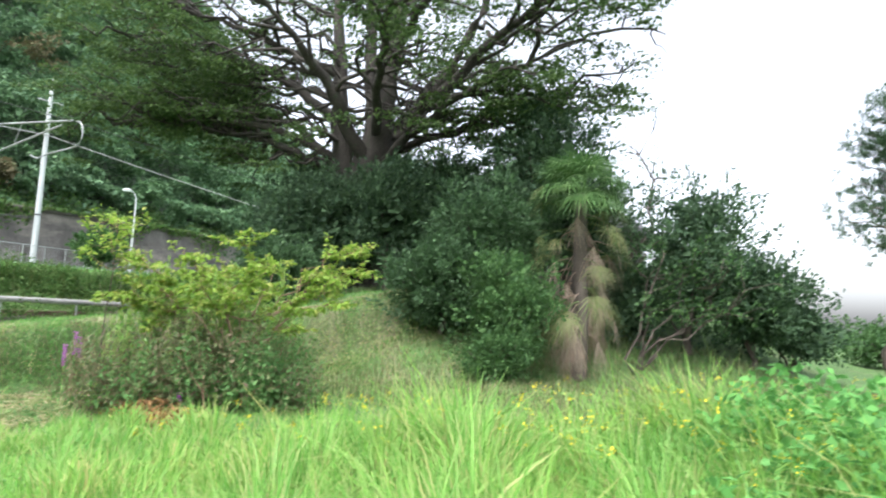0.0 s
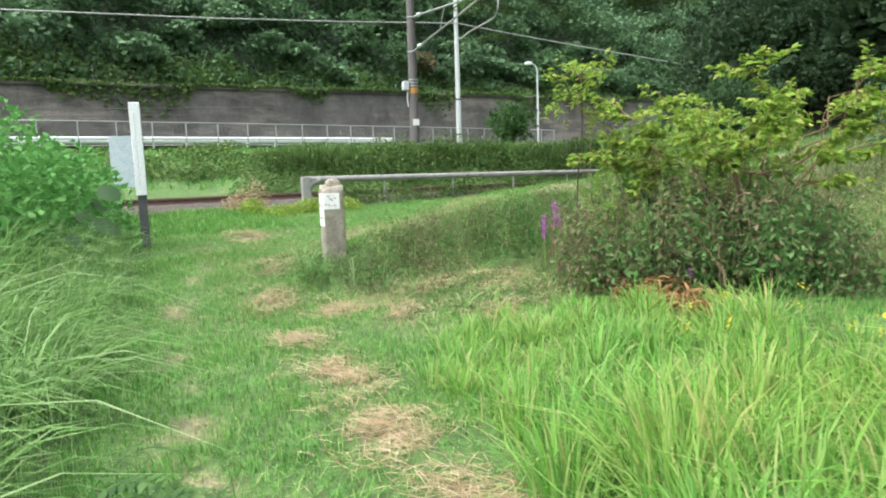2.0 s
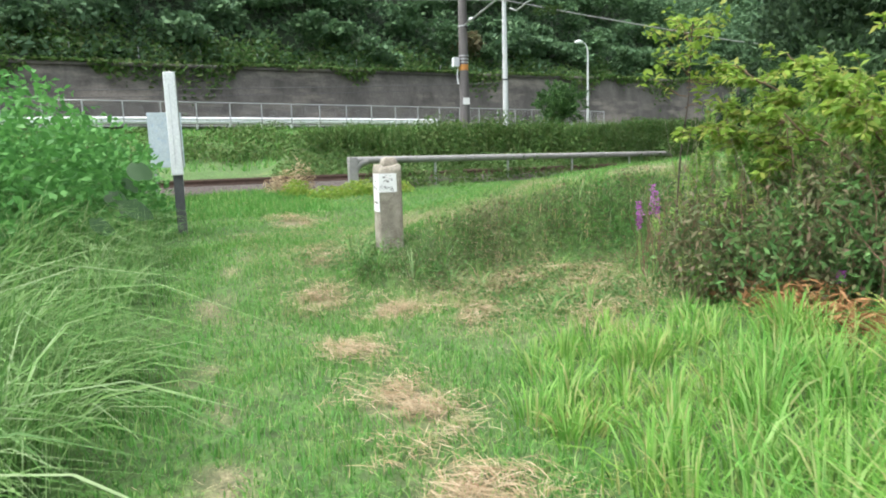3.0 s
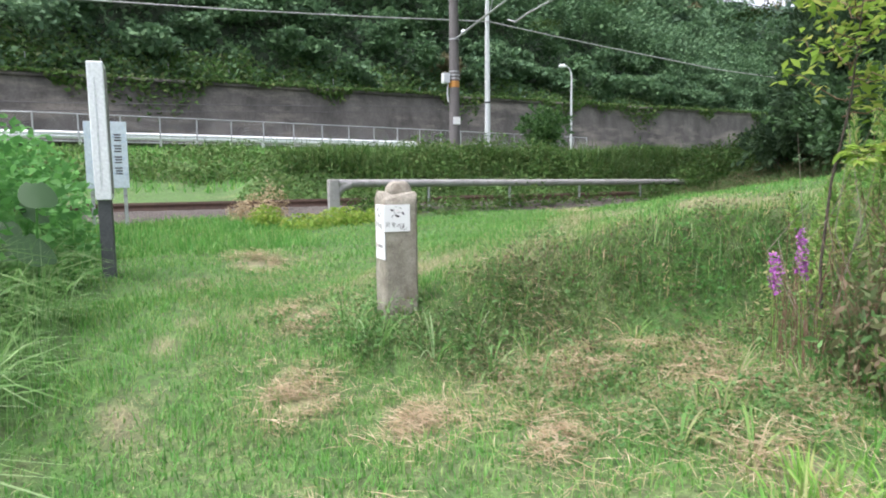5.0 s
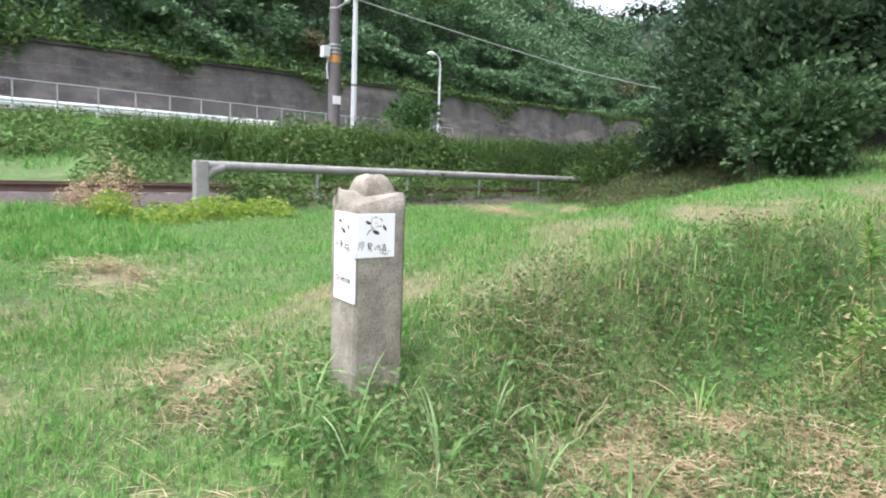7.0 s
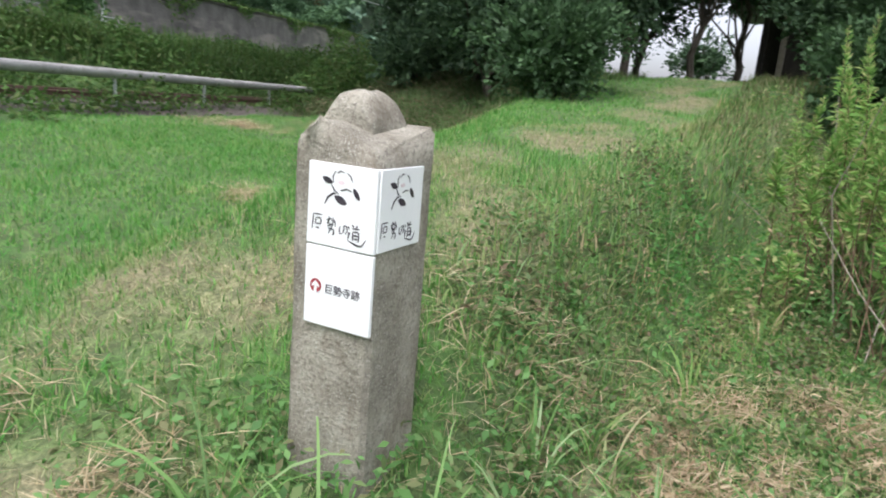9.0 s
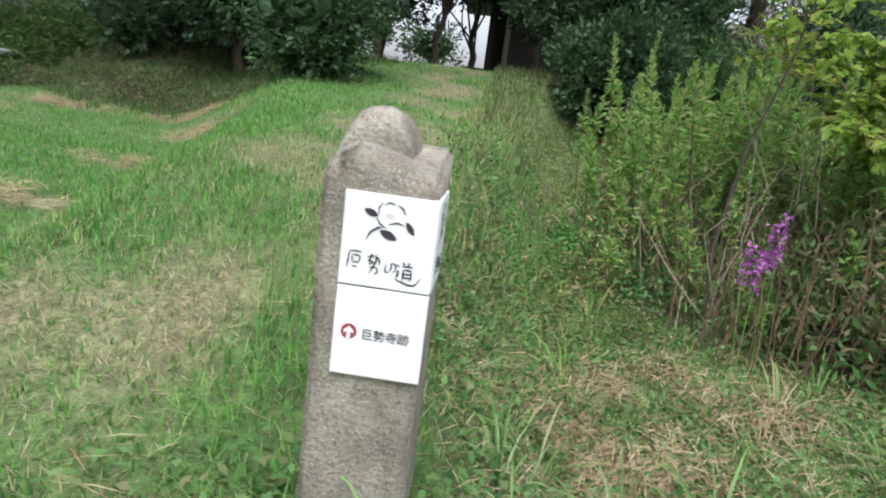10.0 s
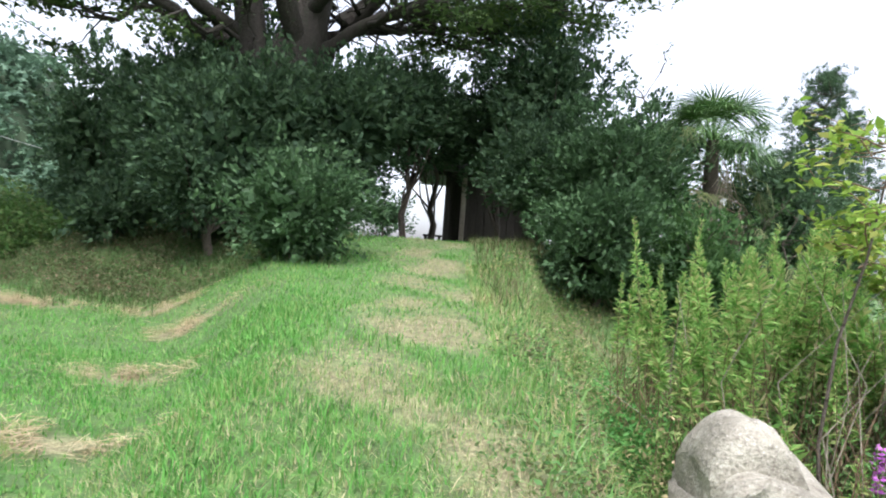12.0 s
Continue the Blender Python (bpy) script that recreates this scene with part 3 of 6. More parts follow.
def build_railway():
    t = empty("railway_track", (RAIL_A[0], RAIL_A[1], 0.6), "single railway track, rusty rails on grey ballast", "railway track")
    o = np.array(t.location)
    length = float(np.linalg.norm(RAIL_B - RAIL_A))
    prof = [(-1.9, 0.0), (-1.25, 0.17), (1.25, 0.17), (1.9, 0.0)]
    v = [np.append(RAIL_A + RAIL_D * s + RAIL_N * a, 0.6 + b + 0.015 * math.sin(s * 9 + a * 7)) - o for s in np.linspace(0, length, 120) for a, b in prof]
    q = np.array([[i * 4 + k, i * 4 + k + 1, i * 4 + k + 5, i * 4 + k + 4] for i in range(119) for k in range(3)])
    obj("ballast_bed", np.array(v), q, "ballast", t)
    prof = [(-0.06, 0), (-0.06, 0.015), (-0.012, 0.03), (-0.012, 0.1), (-0.033, 0.115), (-0.033, 0.145), (0.033, 0.145), (0.033, 0.115), (0.012, 0.1), (0.012, 0.03), (0.06, 0.015), (0.06, 0)]
    for side in (-0.535, 0.535):
        v = [np.append(RAIL_A + RAIL_D * s + RAIL_N * (side + a), 0.79 + b) - o for s in (0, length) for a, b in prof]
        k = len(prof)
        obj("rail", np.array(v), np.array([[i, (i + 1) % k, k + (i + 1) % k, k + i] for i in range(k)]), "rust", t)
    bm = box(-0.12, 0.12, -1.0, 1.0, 0.0, 0.16, 0.02, 1)
    first = part("sleeper", bm, "sleeper", t)
    turn = math.atan2(RAIL_N[1], RAIL_N[0]) - math.pi / 2
    n = int(length / 0.62)
    for k in range(n):
        c = RAIL_A + RAIL_D * (0.3 + k * 0.62)
        s = first if k == 0 else new("sleeper", first.data)
        s.parent = t
        s.location, s.rotation_euler = (c[0] - o[0], c[1] - o[1], 0.03), (0, 0, turn)
    # concrete barrier beam on bent legs
    b = empty("track_barrier", (-20.35, 4.2, 0.6), "weathered grey concrete barrier rail beside the track", "barrier")
    end = np.array([-1.9, 11.4, 0.62])
    part("leg", box(-0.11, 0.11, -0.12, 0.12, -0.2, 0.82, 0.03), "beam", b)
    d = unit(end)
    top = np.array([0, 0.0, 0.73])
    pts = [top, top + (end - top) * 0.02, top + (end - top) * 0.5, end]
    v, q = tube_np(pts, [0.115, 0.115, 0.11, 0.1], 10)
    v[:, 2] = 0.73 + (v[:, 2] - 0.73) * 0.8
    obj("beam", v, q, "beam", b, True)
    v, q = tube_np([(0, 0.05, 0.45), (0, 0.12, 0.58), (0, 0.22, 0.66), (0, 0.4, 0.7)], [0.09, 0.1, 0.1, 0.08], 8)
    obj("bracket", v, q, "beam", b, True)
    for k in (2.4, 4.8, 7.2, 9.6):
        p = d * k
        tube("post", [(p[0], p[1], -0.1), (p[0], p[1], 0.68)], 0.035, "galvanised", b, 6)


build_railway()


# ---- poles, lamps, wires ----
def build_poles():
    p = empty("railway_mast", (-28.2, 10.5, 1.0), "dark concrete railway mast with steel bracket arms", "mast")
    tube("shaft", [(0, 0, -0.3), (0, 0, 4), (0, 0, 8.45)], [0.2, 0.18, 0.15], "pole_dark", p, 14)
    tube("cap", [(0, 0, 8.45), (0, 0, 8.52), (0, 0, 8.53)], [0.16, 0.16, 0.01], "pole_dark", p, 14)
    tube("orange_band", [(0, 0, 3.62), (0, 0, 3.84)], 0.186, "orange", p, 14, "orange warning band")
    for z in (3.9, 4.02, 4.14, 6.6, 5.25):
        tube("clamp", [(0, 0, z), (0, 0, z + 0.05)], 0.195, "galvanised", p, 14)
    part("number_plate", box(0.19, 0.205, -0.14, 0.14, 2.32, 2.58, 0.004, 1), "plate", p, "white number plate")
    part("switch_box", box(-0.1, 0.16, -0.46, -0.22, 3.75, 4.1, 0.02), "grey_paint", p, "small grey switch box")
    tube("conduit", [(0.0, -0.24, 3.75), (0.02, -0.28, 3.4), (0.02, -0.24, 3.1)], 0.03, "grey_paint", p, 6)
    tip = np.array([5.4, 0.7, 6.35])
    tube("upper_arm", [(0.1, 0, 6.62), tip], 0.035, "galvanised", p, 6)
    tube("lower_arm", [(0.1, 0, 5.27), tip * (0.9, 0.9, 1) + (0, 0, -0.1)], 0.035, "galvanised", p, 6)
    tube("stay", [(2.2, 0.3, 5.7), (2.6, 0.33, 6.48)], 0.02, "galvanised", p, 6)
    a = np.linspace(0, math.pi, 9)
    loop = [(tip[0] + 0.5 * math.sin(k), tip[1] + 0.1, tip[2] - 0.45 + 0.45 * math.cos(k)) for k in a] + [(4.2, 0.6, 5.3), (3.6, 0.5, 5.15), (3.2, 0.45, 5.3)]
    tube("registration_arm", loop, 0.03, "galvanised", p, 6)
    for q in ((0.55, 0.08, 6.6), (0.6, 0.06, 5.4)):
        c = np.array(q)
        tube("insulator", [c, c + (0.06, 0, 0), c + (0.1, 0, 0), c + (0.16, 0, 0), c + (0.2, 0, 0), c + (0.3, 0, 0)], [0.05, 0.09, 0.05, 0.09, 0.05, 0.03], "grey_paint", p, 8)
    c = empty("concrete_pole", (-56, 25.6, 3.6), "slim pale concrete pole with a small crossarm", "pole")
    tube("shaft", [(0, 0, -0.4), (0, 0, 7), (0, 0, 14.4)], [0.24, 0.2, 0.14], "pole_pale", c, 12)
    tube("spike", [(0, 0, 14.4), (0, 0, 15.4)], [0.04, 0.015], "galvanised", c, 6)
    tube("crossarm", [(0, -1.0, 13.2), (0, 1.0, 13.2)], 0.06, "galvanised", c, 6)
    tube("band", [(0, 0, 3.9), (0, 0, 4.05)], 0.235, "dark_metal", c, 12)
    s = empty("street_lamp", (-56, 33.7, 3.7), "slender grey street lamp with a curved arm", "street lamp")
    tube("pole", [(0, 0, -0.3), (0, 0, 6.2), (0, -0.06, 6.7), (0, -0.25, 7.05), (0, -0.55, 7.2)], [0.11, 0.08, 0.07, 0.06, 0.05], "pole_pale", s, 8)
    tube("head", [(0, -0.5, 7.19), (0, -0.75, 7.22), (0, -1.15, 7.18), (0, -1.35, 7.14)], [0.06, 0.15, 0.15, 0.05], "white_paint", s, 8)
    # overhead lines
    w = tube("messenger_wire", [(-21.4, -22, 8.6), (-22.3, 0, 7.3), (-22.8, 11.2, 7.32), (-23.4, 26, 6.7), (-24.6, 50, 7.2)], 0.014, "wire", None, 5)
    tagged(w, "thin overhead railway wire between masts", "wire")
    spans = [(-55.2, -52, 14.2), (-55.4, -36, 13.4), (-55.6, -20, 13.05), (-55.7, -8.6, 13.0), (-55.75, 6, 13.25), (-55.8, 15, 13.55), (-55.8, 25.6, 14.0), (-55.9, 32, 13.3), (-56, 38, 12.7), (-56, 44, 12.1), (-56, 50, 11.5), (-56, 60, 11.0), (-56, 75, 10.9)]
    w = tube("overhead_cable", spans, 0.05, "wire_pale", None, 6)
    tagged(w, "thick pale cable strung along the road between poles", "cable")
    for z, sag, r in ((5.1, 0.7, 0.03), (4.7, 0.8, 0.025)):
        w = tube("road_cable", bend((-53, -60, z + 1.6), (-56, 25.6, z + 2.2), sag, 12), r, "wire", None, 5)
        tagged(w, "sagging black cable in front of the retaining wall", "cable", "cables along the road")


build_poles()


# ---- signs by the path ----
def build_signs():
    s = empty("notice_board", (-14.43, 0.21, 0.3), "white weathered notice board seen on edge, on dark posts", "sign")
    part("board", box(-0.34, 0.0, -0.084, 0.084, 0.91, 2.43, 0.012), "white_paint", s)
    part("front_strip", box(0.001, 0.006, -0.02, -0.008, 1.05, 2.25), "grey_paint", s)
    part("back_panel", box(-0.32, -0.02, 0.086, 0.092, 0.98, 2.36), "beam", s)
    for x in (-0.15,):
        part("post", box(x - 0.1, x + 0.1, -0.07, 0.07, -0.3, 0.92, 0.01), "dark_metal", s)
    s.rotation_euler = (radians(0.4), 0, 0)
    g = empty("crossing_sign", (-19.7, -0.1, 0.55), "pale grey sign panel with dark lettering by the crossing", "sign")
    part("panel", box(-0.02, 0.02, -0.36, 0.34, 0.75, 1.95, 0.006), "blue_panel", g)
    for k in range(4):
        for j in range(3):
            part("lettering", box(0.022, 0.025, 0.12 + 0.01 * (j % 2), 0.24, 1.0 + k * 0.2 + j * 0.05, 1.025 + k * 0.2 + j * 0.05), "ink", g)
    for y in (-0.28, 0.26):
        part("post", box(-0.06, -0.021, y - 0.03, y + 0.03, -0.2, 1.9), "galvanised", g)


build_signs()


# ---- waymark post ----
def text_part(body, size, at, turn, material, parent, name="lettering", sx=1.0):
    cu = bpy.data.curves.new(name, "FONT")
    cu.body, cu.size, cu.extrude = body, size, 0.0008
    cu.align_x, cu.align_y = "CENTER", "CENTER"
    tmp = new(name, cu)
    bpy.context.view_layer.update()
    me = bpy.data.meshes.new_from_object(tmp.evaluated_get(bpy.context.evaluated_depsgraph_get()))
    bpy.data.objects.remove(tmp)
    me.materials.clear()
    me.materials.append(M[material])
    ob = new(name, me)
    ob.parent = parent
    ob.matrix_basis = pose(*at) @ turn @ Matrix.Diagonal((sx, 1, 1, 1))
    return ob


def flat_shape(name, outline, at, turn, material, parent):
    """A thin printed shape from an outline in the plate's plane."""
    bm = bmesh.new()
    f = bm.faces.new([bm.verts.new((a, b, 0)) for a, b in outline])
    r = bmesh.ops.extrude_face_region(bm, geom=[f])
    for v in r["geom"]:
        if isinstance(v, bmesh.types.BMVert):
            v.co.z += 0.0008
    ob = part(name, bm, material, parent)
    ob.matrix_basis = pose(*at) @ turn
    return ob


def leaf_outline(cx, cy, length, width, angle):
    out = []
    for k in range(14):
        a = 2 * math.pi * k / 14
        u, w = math.cos(a) * length / 2, math.sin(a) * width / 2 * (1 - 0.35 * abs(math.cos(a)))
        out.append((cx + u * math.cos(angle) - w * math.sin(angle), cy + u * math.sin(angle) + w * math.cos(angle)))
    return out


def stroke(points, w):
    p = np.array(points, float)
    d = unit(np.gradient(p, axis=0))
    n = np.stack([-d[:, 1], d[:, 0]], 1)
    ww = w * np.sin(np.linspace(0.35, math.pi - 0.35, len(p)))[:, None]
    return [tuple(a) for a in np.concatenate([p + n * ww, (p - n * ww)[::-1]])]


def flower_print(at, turn, parent):
    for o, mat in ((leaf_outline(-0.043, 0.045, 0.036, 0.018, -0.35), "ink"), (leaf_outline(0.002, -0.004, 0.044, 0.022, -0.4), "ink"), (leaf_outline(0.052, 0.018, 0.036, 0.016, -0.95), "ink"), (leaf_outline(0.002, 0.043, 0.022, 0.012, 0.0), "pink_ink"),
                   (stroke([(-0.05, -0.02), (-0.04, 0.0), (-0.022, 0.012), (-0.015, 0.012)], 0.0028), "ink"), (stroke([(-0.03, 0.035), (-0.02, 0.02), (-0.005, 0.012)], 0.0022), "ink"),
                   (stroke([(-0.024, 0.04), (-0.026, 0.058), (-0.018, 0.072)], 0.0018), "ink"), (stroke([(-0.012, 0.066), (-0.002, 0.074), (0.01, 0.071)], 0.002), "ink"),
                   (stroke([(0.02, 0.07), (0.032, 0.062), (0.038, 0.048)], 0.002), "ink"), (stroke([(0.0, 0.022), (0.02, 0.028), (0.036, 0.024)], 0.002), "ink")):
        flat_shape("flower_print", o, at, turn, mat, parent)


BRUSH = {                                        # brush strokes in millimetres from the middle of each character
    "a": ([(-20, 22), (-2, 24), (17, 23)], [(-19, 22), (-20, 0), (-23, -26)], [(-8, 12), (4, 12), (12, 10)], [(12, 10), (12, 2), (9, -7)], [(-9, 11), (-9, 2), (-10, -8)], [(-9, -8), (0, -7), (10, -8)], [(-8, -19), (0, -20), (6, -22)]),
    "b": ([(-18, 16), (-6, 20), (2, 22)], [(-8, 28), (-9, 16), (-14, 6)], [(-16, 6), (-8, 8), (-2, 4)], [(-14, -2), (-6, 2), (2, 6)], [(6, 27), (6, 10), (0, -6), (-10, -24)], [(0, 16), (10, 18), (14, 10), (14, 0)], [(-10, -8), (0, -8), (10, -10)], [(10, -10), (10, -20), (5, -27)]),
    "c": ([(-12, 10), (-15, -6), (-12, -16), (-3, -14)], [(3, 14), (3, 0), (-2, -12)], [(-1, 9), (8, 14), (15, 8), (16, -4), (8, -16)]),
    "d": ([(-25, 20), (-22, 17), (-20, 13)], [(-24, 4), (-19, 3), (-22, -8), (-24, -16)], [(-25, -18), (-12, -22), (6, -28), (22, -27), (34, -8)], [(-12, 26), (-8, 23), (-6, 20)], [(6, 27), (4, 23), (2, 20)], [(-12, 16), (2, 17), (14, 17)], [(-8, 8), (-8, -6), (-8, -18)], [(-8, 8), (4, 8), (11, 7)], [(11, 7), (11, -6), (10, -18)], [(-7, -2), (2, -2), (10, -2)], [(-7, -11), (2, -11), (10, -11)]),
}


def brush(key, size, at, turn, parent):
    for pts in BRUSH[key]:
        p = np.array(pts, float) * size / 60
        k = np.linspace(0, len(p) - 1, 4 * len(p))
        p = np.stack([np.interp(k, range(len(p)), p[:, i]) for i in range(2)], 1)
        p[1:-1] = (p[:-2] + 2 * p[1:-1] + p[2:]) / 4
        flat_shape("lettering", stroke(p, size * 0.036), at, turn, "ink", parent)


def build_post():
    px, py = -11.335, 2.487                      # the corner where the two plates meet
    p = empty("waymark_post", (px, py, 0.2), "weathered speckled concrete waymark post with white name plates", "signpost")
    bm = box(-0.284, -0.004, 0.012, 0.3, -0.3, 1.125, 0.0)
    bmesh.ops.subdivide_edges(bm, edges=bm.edges[:], cuts=13, use_grid_fill=True)
    for v in bm.verts:
        x, y, z = v.co
        u, w = np.clip((x + 0.284) / 0.28, 0, 1), np.clip((y - 0.012) / 0.288, 0, 1)
        if z > 0.9:                              # worn, arched top edge, sloping to the corner between the plates
            k = (z - 0.9) / 0.225
            v.co.z -= k * (0.075 * (max(0, 0.35 - u) / 0.35) ** 2 + 0.1 * u ** 1.6 * (1 - w) + 0.02 * w)
        k = noise.noise(Vector((x * 9, y * 9, z * 6)))
        v.co += Vector(((x + 0.137), (y - 0.143), 0)) * 0.03 * k
    bmesh.ops.bevel(bm, geom=[e for e in bm.edges if e.calc_face_angle(0) > 1.0], offset=0.012, segments=2, affect="EDGES")
    part("shaft", bm, "granite", p, smooth=True)
    bm = box(-0.274, -0.085, 0.095, 0.29, 0.98, 1.19, 0.0)
    bmesh.ops.subdivide_edges(bm, edges=bm.edges[:], cuts=11, use_grid_fill=True)
    for v in bm.verts:
        x, y, z = v.co
        a, b = (x + 0.1795) / 0.0945, (y - 0.1925) / 0.0975
        v.co.z = 0.98 + (z - 0.98) * (1 - 0.4 * abs(a) ** 3) * (1 - 0.22 * abs(b) ** 4) + 0.012 * noise.noise(Vector((x * 22, y * 22, z * 14)))
        v.co.x += 0.006 * noise.noise(Vector((y * 20, z * 20, x * 20)))
    part("crown", bm, "granite", p, "rounded worn top", smooth=True)
    za, zb, zc = 0.998, 0.772, 0.541             # plate edges above the foot
    front, side = pose(0, 0, 0, 90, 0, 0), pose(0, 0, 0, 90, 0, 90)
    upper = part("name_plate", box(-0.224, 0.0, 0.0, 0.014, zb, za, 0.003), "plate", p, "white plate with a flower drawing and dark brush lettering")
    lower = part("direction_plate", box(-0.224, 0.0, 0.0, 0.014, zc, zb - 0.004, 0.003), "plate", p, "white plate with a red arrow mark and dark lettering")
    right = part("side_plate", box(-0.014, 0.003, 0.0145, 0.232, zb + 0.002, za, 0.003), "plate", p, "white plate with a flower drawing")
    flower_print((-0.115, -0.0006, 0.908), front, upper)
    for ch, x, z, s in (("a", -0.185, 0.836, 0.052), ("b", -0.14, 0.83, 0.056), ("c", -0.1, 0.827, 0.05), ("d", -0.06, 0.818, 0.06)):
        brush(ch, s, (x, -0.0006, z), front, upper)
    text_part("巨勢寺跡", 0.03, (-0.094, -0.0006, 0.65), front, "ink", lower)
    cx, cz = -0.184, 0.655
    flat_shape("arrow_mark", [(0.0195 * math.cos(a), 0.0195 * math.sin(a)) for a in np.linspace(0, 2 * math.pi, 29)[:-1]], (cx, -0.0006, cz), front, "red_ink", lower)
    flat_shape("arrow", [(-0.0045, -0.0192), (0.0045, -0.0192), (0.0045, 0.0), (0.012, -0.005), (0.012, 0.003), (0.0, 0.0145), (-0.012, 0.003), (-0.012, -0.005), (-0.0045, 0.0)], (cx, -0.0016, cz), front, "plate", lower)
    flower_print((0.0036, 0.118, 0.908), side, right)
    for ch, y, z, s in (("a", 0.042, 0.836, 0.05), ("b", 0.087, 0.83, 0.054), ("c", 0.127, 0.827, 0.048), ("d", 0.168, 0.818, 0.058)):
        brush(ch, s, (0.0036, y, z), side, right)


build_post()


# ---- hut and bench on the mound ----
def build_hut():
    h = empty("wooden_hall", (-10.5, 27.5, 2.2), "small dark timber hall with a wide low roof", "hut")
    for name, b in (("front_wall", (-1.5, 1.6, -1.5, -1.35, 0, 2.9)), ("back_wall", (-1.5, 1.6, 1.4, 1.55, 0, 2.9)), ("side_wall", (-1.5, -1.35, -1.35, 1.4, 0, 2.9)), ("side_wall", (1.45, 1.6, -1.35, 1.4, 0, 2.9))):
        part(name, box(*b), "hut_wood", h)
    for k in range(10):
        part("board", box(-1.3 + k * 0.29, -1.04 + k * 0.29, -1.53, -1.502, 0.1, 2.6, 0.005, 1), "hut_wood", h)
    for x, y in ((-1.55, -1.75), (1.6, -1.75), (-0.95, -1.75)):
        part("pillar", box(x - 0.09, x + 0.09, y - 0.09, y + 0.09, -0.1, 2.9, 0.01), "twig" if x == -0.95 else "hut_wood", h)
    part("lintel", box(-2.0, 1.8, -1.84, -1.66, 2.7, 2.92, 0.01), "hut_wood", h)
    bm = bmesh.new()
    lo = [bm.verts.new(p) for p in ((-2.7, -2.8, 2.85), (2.7, -2.8, 2.85), (2.7, 2.8, 2.85), (-2.7, 2.8, 2.85))]
    lo2 = [bm.verts.new(p) for p in ((-2.7, -2.8, 3.0), (2.7, -2.8, 3.0), (2.7, 2.8, 3.0), (-2.7, 2.8, 3.0))]
    top = bm.verts.new((0, 0, 4.6))
    bm.faces.new(lo)
    for i in range(4):
        j = (i + 1) % 4
        bm.faces.new((lo[i], lo[j], lo2[j], lo2[i]))
        bm.faces.new((lo2[i], lo2[j], top))
    part("roof", bm, "hut_roof", h)
    b = empty("bench", (-12.5, 26.0, 2.26), "dark low wooden bench beside the hall", "bench")
    part("seat", box(-0.35, 0.35, -0.18, 0.18, 0.38, 0.44, 0.01), "hut_wood", b)
    for x in (-0.26, 0.26):
        part("leg", box(x - 0.05, x + 0.05, -0.15, 0.15, -0.1, 0.38, 0.01), "hut_wood", b)


build_hut()


# ---- trees and bushes ----
def limb(rng, a, b, r0, r1, wob=0.25, n=7):
    t = np.linspace(0, 1, n)[:, None]
    p = np.asarray(a, float) * (1 - t) + np.asarray(b, float) * t
    L = np.linalg.norm(np.asarray(b, float) - np.asarray(a, float))
    p[1:-1] += rng.normal(0, wob * L * 0.12, (n - 2, 3))
    return p, np.linspace(r0, r1, n)


def evergreen(name, at, rx, rz, z0, leaves, size, seed, material="evergreen", label="", category="bush", lean=(0, 0), twigs=5, aspect=0.48):
    """A dense evergreen: a short branching trunk and clumps of leaves from z0 to z0 + 2 rz above the foot."""
    rng = np.random.default_rng(seed)
    x, y = at
    t = empty(name, (x, y, float(gz(x, y)) - 0.05), label, category)
    cz = z0 + rz
    chunks = []
    top = np.array([lean[0], lean[1], cz + rz * 0.5])
    p, r = limb(rng, (0, 0, -0.2), top, 0.045 * (rx + rz) * 0.5 + 0.03, 0.02)
    chunks.append(tube_np(p, r, 8))
    k = 16 + int(rx * rz * 5)
    cl = blob(rng, k, 1.0, 0.35) * (rx * 0.78, rx * 0.78, rz * 0.8) + (lean[0], lean[1], cz)
    low = cl[:, 2] < z0 + 0.3 * rz
    cl[low, :2] *= 0.85
    for c in cl[:twigs * 3]:
        q, r = limb(rng, p[rng.integers(1, 5)], c, 0.04, 0.01, 0.4, 5)
        chunks.append(tube_np(q, r, 5))
    v, f = joined(chunks)
    obj("trunk", v, f, "bark", t, True)
    per = max(8, int(leaves * 0.72) // k)
    chunks = [c + blob(rng, per, 0.75, 0.5) * (0.42 * rx * rng.uniform(0.45, 1.35) + 0.08) for c in cl]
    for _ in range(int(16 + rx * rz * 12)):            # shoots that stand out of the mass
        d = unit(rng.normal(size=3) * (1, 1, 0.8) + (0, 0, 0.25))
        a = d * (rx * 0.8, rx * 0.8, rz * 0.85) + (lean[0], lean[1], cz)
        t1 = rng.uniform(0, 1, (26, 1))
        chunks.append(a + d * t1 * rng.uniform(0.25, 0.8) + rng.normal(0, 0.09, (26, 3)) * (1.2 - t1 * 0.6))
    pts = np.concatenate(chunks)
    pts[:, 2] = np.maximum(pts[:, 2], 0.02)
    out = unit(pts - (lean[0], lean[1], cz - rz * 0.3)) + rng.normal(0, 0.6, pts.shape)
    inner = blob(rng, leaves // 9, 1.0, 0.6) * (rx * 0.62, rx * 0.62, rz * 0.68) + (lean[0], lean[1], cz)
    v, f = joined([leaf_quads(rng, pts, size * 0.87, aspect, 0.3, out), leaf_quads(rng, inner, size * 2.0, 0.6, 0.2)])
    obj("crown", v, f, material, t)
    return t


